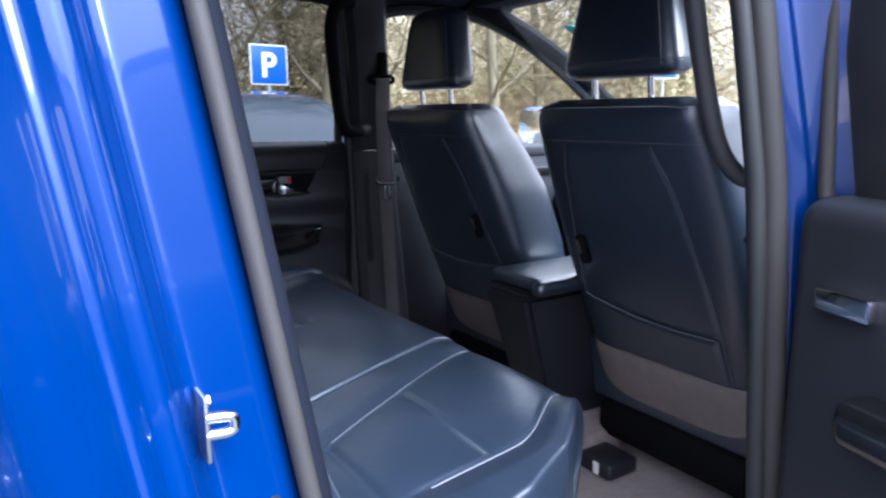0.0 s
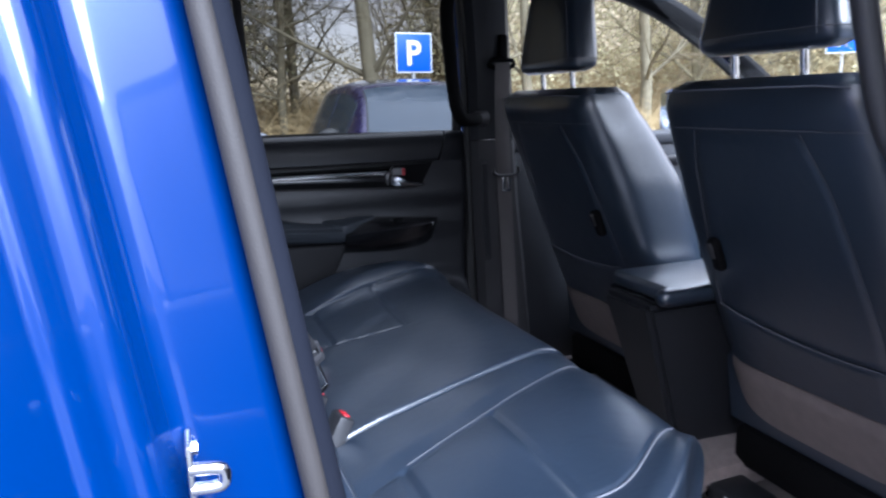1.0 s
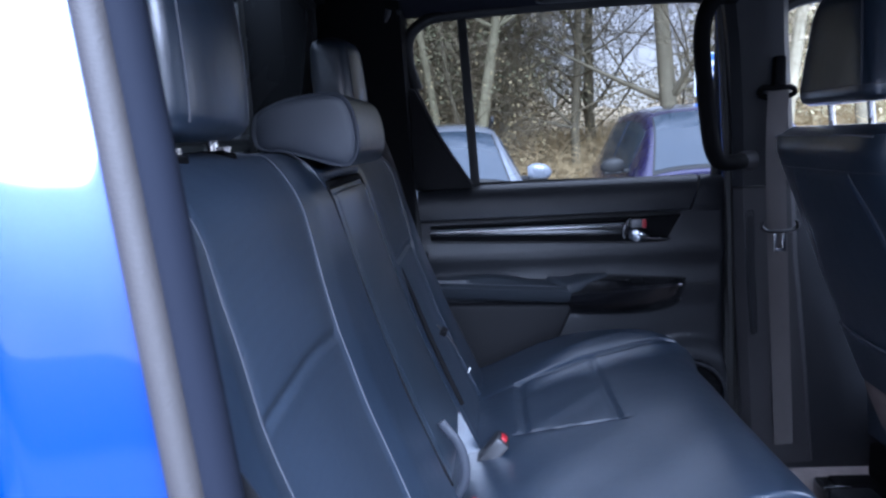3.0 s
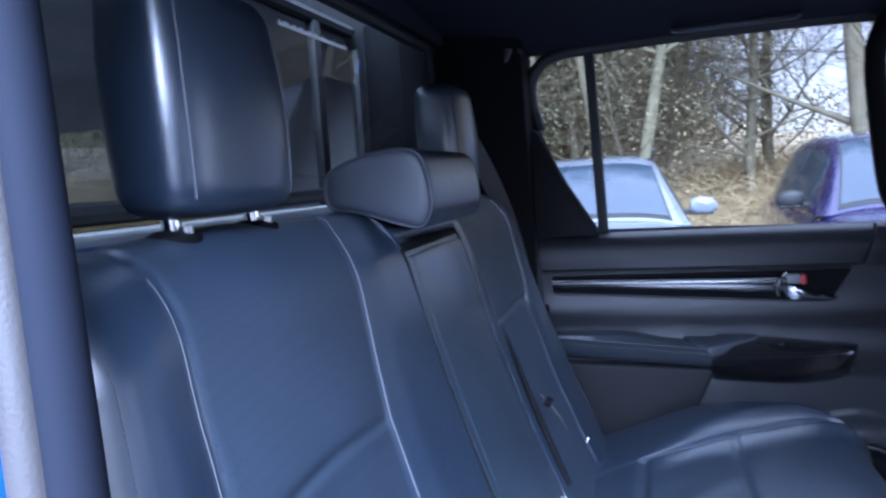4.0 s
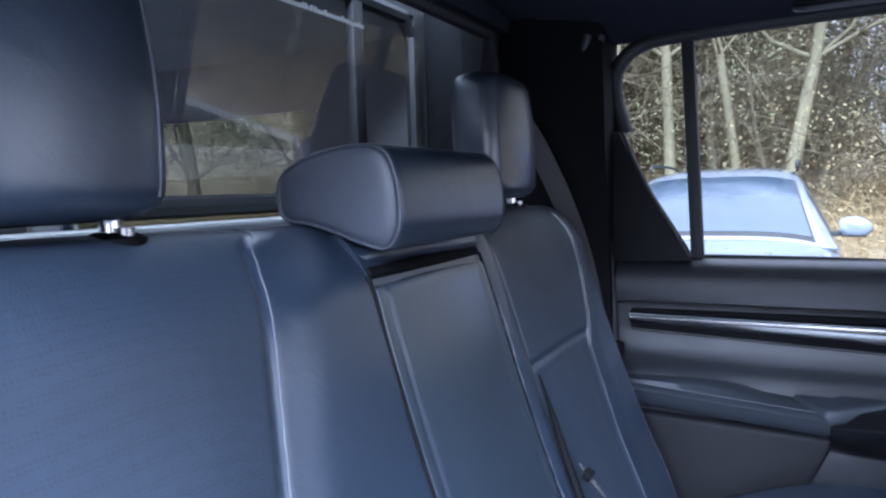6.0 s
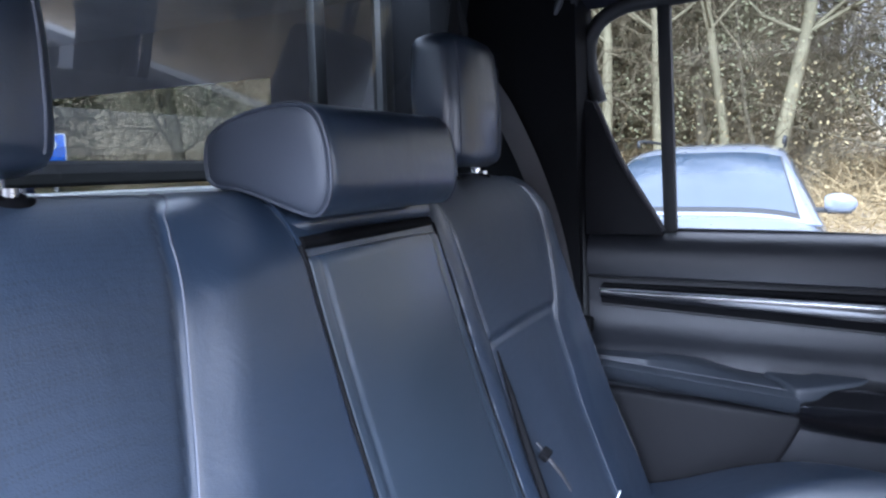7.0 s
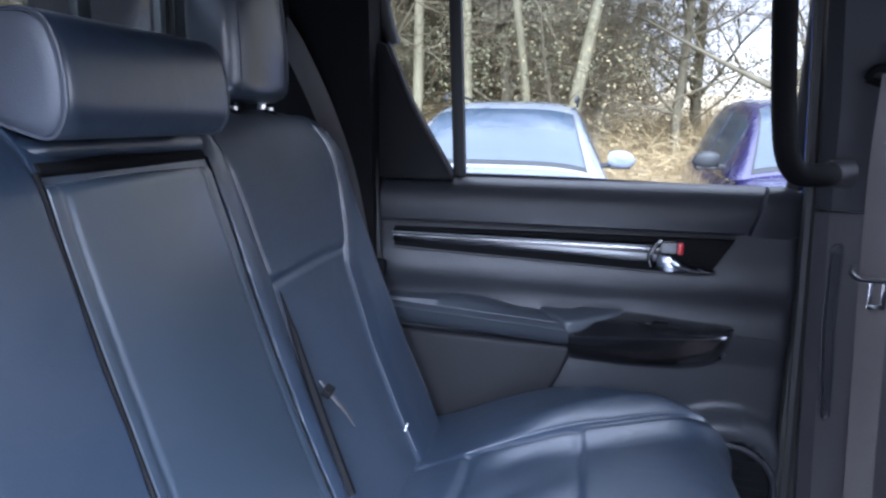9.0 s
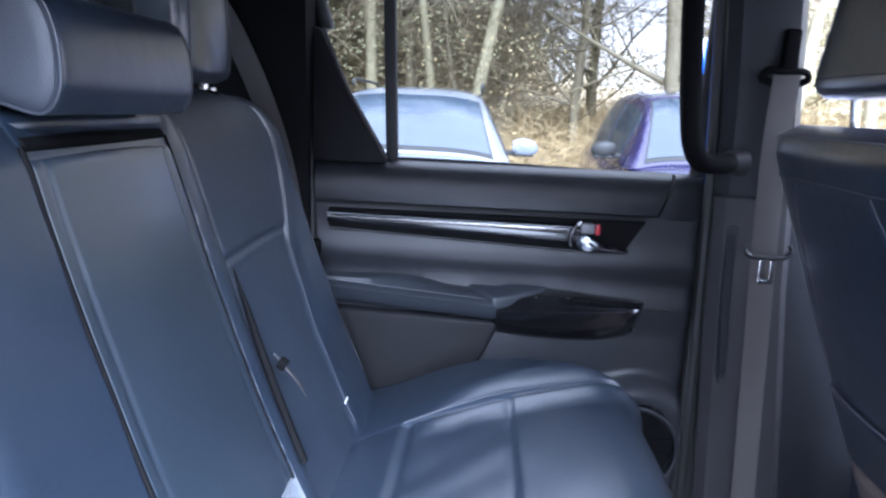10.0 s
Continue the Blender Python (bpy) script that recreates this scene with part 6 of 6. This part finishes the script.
def sign(x, y, z, w, h, yaw):
    s = thing("parking_sign", (x, y, GROUND), "square blue parking sign with white letter P on a post", "sign", "parking signs")
    m = pose(x, y, z, 0, 0, yaw)
    P("plate", box(-w / 2, w / 2, 0, 0.004, -h / 2, h / 2, 0.001, m=m), SIGN_WHITE, s, "white sign border")
    k = 0.94
    P("field", box(-w / 2 * k, w / 2 * k, -0.004, -0.0005, -h / 2 * k, h / 2 * k, 0.001, m=m), SIGN_BLUE, s, "blue sign field")
    b = letter_p(h * 0.86)
    bmesh.ops.transform(b, verts=b.verts, matrix=m @ Matrix.Translation((0, -0.007, 0)) @ pose(0, 0, 0, 90, 0, 0))
    P("letter", b, SIGN_WHITE, s, "white letter P")
    P("post", tube([m @ Vector((0, 0.04, GROUND - z - 0.2)), m @ Vector((0, 0.04, h / 2 - 0.02))], 0.03, 12), POST_GREY, s, "grey steel post")


sign(2.93, 7.3, 1.862, 0.50, 0.48, 8)
sign(12.2, 9.0, 2.28, 0.62, 0.60, -30)
sign(-9.0, 5.87, 1.68, 0.42, 0.40, 22)


# ---------------------------------------------------------------- outside: parked cars
def car(cx, y0, paint, roof_mat, h, label, rails, yaw=0.0):
    c = thing("parked_car", (cx, y0 + 2.2, GROUND), label, "car", "parked cars")
    g = GROUND
    def ring(y, hw, z0, z1, r):
        pts = []
        for k in range(24):
            t = 2 * math.pi * k / 24
            cc, ss = math.cos(t), math.sin(t)
            px = math.copysign(abs(cc) ** 0.42, cc) * hw
            pz = (z0 + z1) / 2 + math.copysign(abs(ss) ** 0.5, ss) * (z1 - z0) / 2
            pts.append(Vector((cx + px, y0 + y, g + pz)))
        return pts
    st = [(0.0, 0.62, 0.42, 0.66), (0.06, 0.74, 0.30, 0.76), (0.25, 0.85, 0.24, 0.86), (0.6, 0.90, 0.22, 0.95), (1.0, 0.915, 0.22, 1.01), (1.3, 0.92, 0.22, 1.04), (2.4, 0.925, 0.22, 1.06), (3.6, 0.915, 0.24, 1.08), (4.15, 0.87, 0.30, 1.05), (4.35, 0.78, 0.40, 0.95)]
    P("body", loft([ring(*s_, 0.1) for s_ in st]), paint, c)
    top = h
    A = lambda x, y, z: Vector((cx + x, y0 + y, g + z))
    line = [(1.0, 1.0), (1.25, lerp(1.0, top, 0.42)), (1.5, lerp(1.0, top, 0.74)), (1.75, top - 0.06), (2.0, top - 0.01), (2.5, top + 0.02), (3.2, top), (3.8, top - 0.07), (4.05, top - 0.20), (4.3, 1.02)]
    def hull(y, a, off=0.0):
        """Cabin surface: a runs from one sill over the roof to the other."""
        zt = 0.25 * table(line, y - 0.10) + 0.5 * table(line, y) + 0.25 * table(line, y + 0.10)
        w = lerp(0.76, 0.575, (zt - 1.0) / (top - 1.0)) - 0.06 * step(3.2, 4.2, y)
        t, sg = abs(a), (1 if a > 0 else -1)
        if t < 0.5:
            k = t / 0.5
            p = (sg * w * k, y, zt - 0.055 * k ** 4)
        else:
            k = (t - 0.5) / 0.5
            p = (sg * lerp(w, 0.85 - 0.05 * step(3.2, 4.2, y), k ** 0.85), y, lerp(zt - 0.055, 0.96, k))
        lift = Vector((sg * off * (0.9 if t > 0.5 else 0.0), -off * 0.6 if y < 1.8 and t < 0.5 else 0.0, off * (0.9 if t < 0.5 else 0.3)))
        return A(*p) + lift
    P("cabin", shell(lambda u, v: hull(lerp(1.0, 4.3, u), lerp(-1, 1, v)), lambda u, v: A(lerp(-0.7, 0.7, v), lerp(1.05, 4.25, u), 0.90), 44, 48), paint, c, "", 60)
    def patch(name, ya, yb, aa, ab, mat, label, off=0.006):
        P(name, shell(lambda u, v: hull(lerp(ya, yb, u), lerp(aa, ab, v), off), lambda u, v: hull(lerp(ya, yb, u), lerp(aa, ab, v), -0.01), 14, 12), mat, c, label, 60)
    patch("windscreen_seal", 1.03, 1.735, -0.476, 0.476, RUBBER, "black windscreen surround", 0.003)
    patch("windscreen", 1.07, 1.72, -0.464, 0.464, CAR_GLASS, "windscreen reflecting the sky")
    for sg in (-1, 1):
        patch("side_window", 1.55, 2.45, sg * 0.57, sg * 0.93, CAR_GLASS, "dark side glass")
        patch("side_window", 2.53, 3.45, sg * 0.57, sg * 0.93, CAR_GLASS, "dark side glass")
    if roof_mat is not paint:
        patch("roof_panel", 1.86, 3.75, -0.45, 0.45, roof_mat, "dark roof panel")
    for sg in (-1, 1):
        rings = []
        for k in range(13):
            q = k / 12
            hz = 0.072 * math.sqrt(max(0.02, 1 - (1.9 * q - 0.86) ** 2 * 0.9)) + 0.004
            hy = 0.062 * math.sqrt(max(0.03, 1 - (1.8 * q - 0.85) ** 2))
            rings.append([A(sg * lerp(0.865, 1.075, q), 1.52 + hy * math.copysign(abs(math.cos(w)) ** 0.7, math.cos(w)), 1.085 - 0.012 * q + hz * math.copysign(abs(math.sin(w)) ** 0.7, math.sin(w))) for w in [2 * math.pi * j / 20 for j in range(20)]])
        mr = P("wing_mirror", loft(rings), paint if rails else RUBBER, c, "door mirror")
        SUB("mirror_arm", box(-0.06, 0.06, -0.02, 0.02, -0.02, 0.02, 0.006, m=Matrix.Translation(A(sg * 0.86, 1.53, 1.03))), RUBBER, mr)
        SUB("mirror_base", box(-0.085, 0.075, -0.050, 0.045, -0.014, 0.010, 0.009, 3, m=Matrix.Translation(A(sg * 0.965, 1.52, 1.022))), RUBBER, mr, "dark underside")
        P("headlight", box(-0.15, 0.15, -0.05, 0.10, -0.06, 0.05, 0.03, 3, m=Matrix.Translation(A(sg * 0.62, 0.14, 0.70)) @ pose(0, 0, 0, 0, 0, sg * 22)), LAMP_GLASS, c, "clear headlight")
        if rails:
            P("roof_rail", tube(smooth_path([A(sg * 0.575, 2.0, top - 0.0), A(sg * 0.58, 2.15, top + 0.055), A(sg * 0.58, 3.3, top + 0.05), A(sg * 0.565, 3.5, top - 0.01)], 5), 0.014, 8), RUBBER, c, "black roof rail")
        P("wiper", tube(smooth_path([A(sg * 0.25 - 0.3, 1.04, 1.025), A(sg * 0.25, 1.075, 1.035), A(sg * 0.25 + 0.30, 1.10, 1.04)], 4), 0.009, 6), RUBBER, c, "black wiper")
    P("grille", box(-0.45, 0.45, -0.02, 0.05, -0.07, 0.07, 0.02, 3, m=Matrix.Translation(A(0, 0.03, 0.58))), RUBBER, c, "black grille")
    P("number_plate", box(-0.26, 0.26, -0.012, 0.0, -0.055, 0.055, 0.004, m=Matrix.Translation(A(0, -0.01, 0.42))), LABEL_WHITE, c, "blank number plate")
    for wy in (0.85, 3.5):
        for sg in (-1, 1):
            w = P("wheel", tube([A(sg * 0.70, wy, 0.33), A(sg * 0.74, wy, 0.33), A(sg * 0.90, wy, 0.33), A(sg * 0.93, wy, 0.33)], [0.27, 0.33, 0.33, 0.27], 28), TYRE, c, "black tyre")
            SUB("rim", tube([A(sg * 0.90, wy, 0.33), A(sg * 0.935, wy, 0.33)], [0.22, 0.20], 20), ALLOY, w)

    c.rotation_euler = (0, 0, radians(yaw))


ROOF_DARK = material("dark_roof_paint", (0.012, 0.014, 0.022), 0.25, vary=0.1, coat=1.0)
car(-0.22, 3.75, WHITE_PAINT, WHITE_PAINT, 1.54, "silver-white car parked nose-in with roof rails", True)
car(2.42, 4.02, DARK_BLUE_PAINT, ROOF_DARK, 1.62, "violet-blue car with a dark roof parked nose-in", False, -1.0)
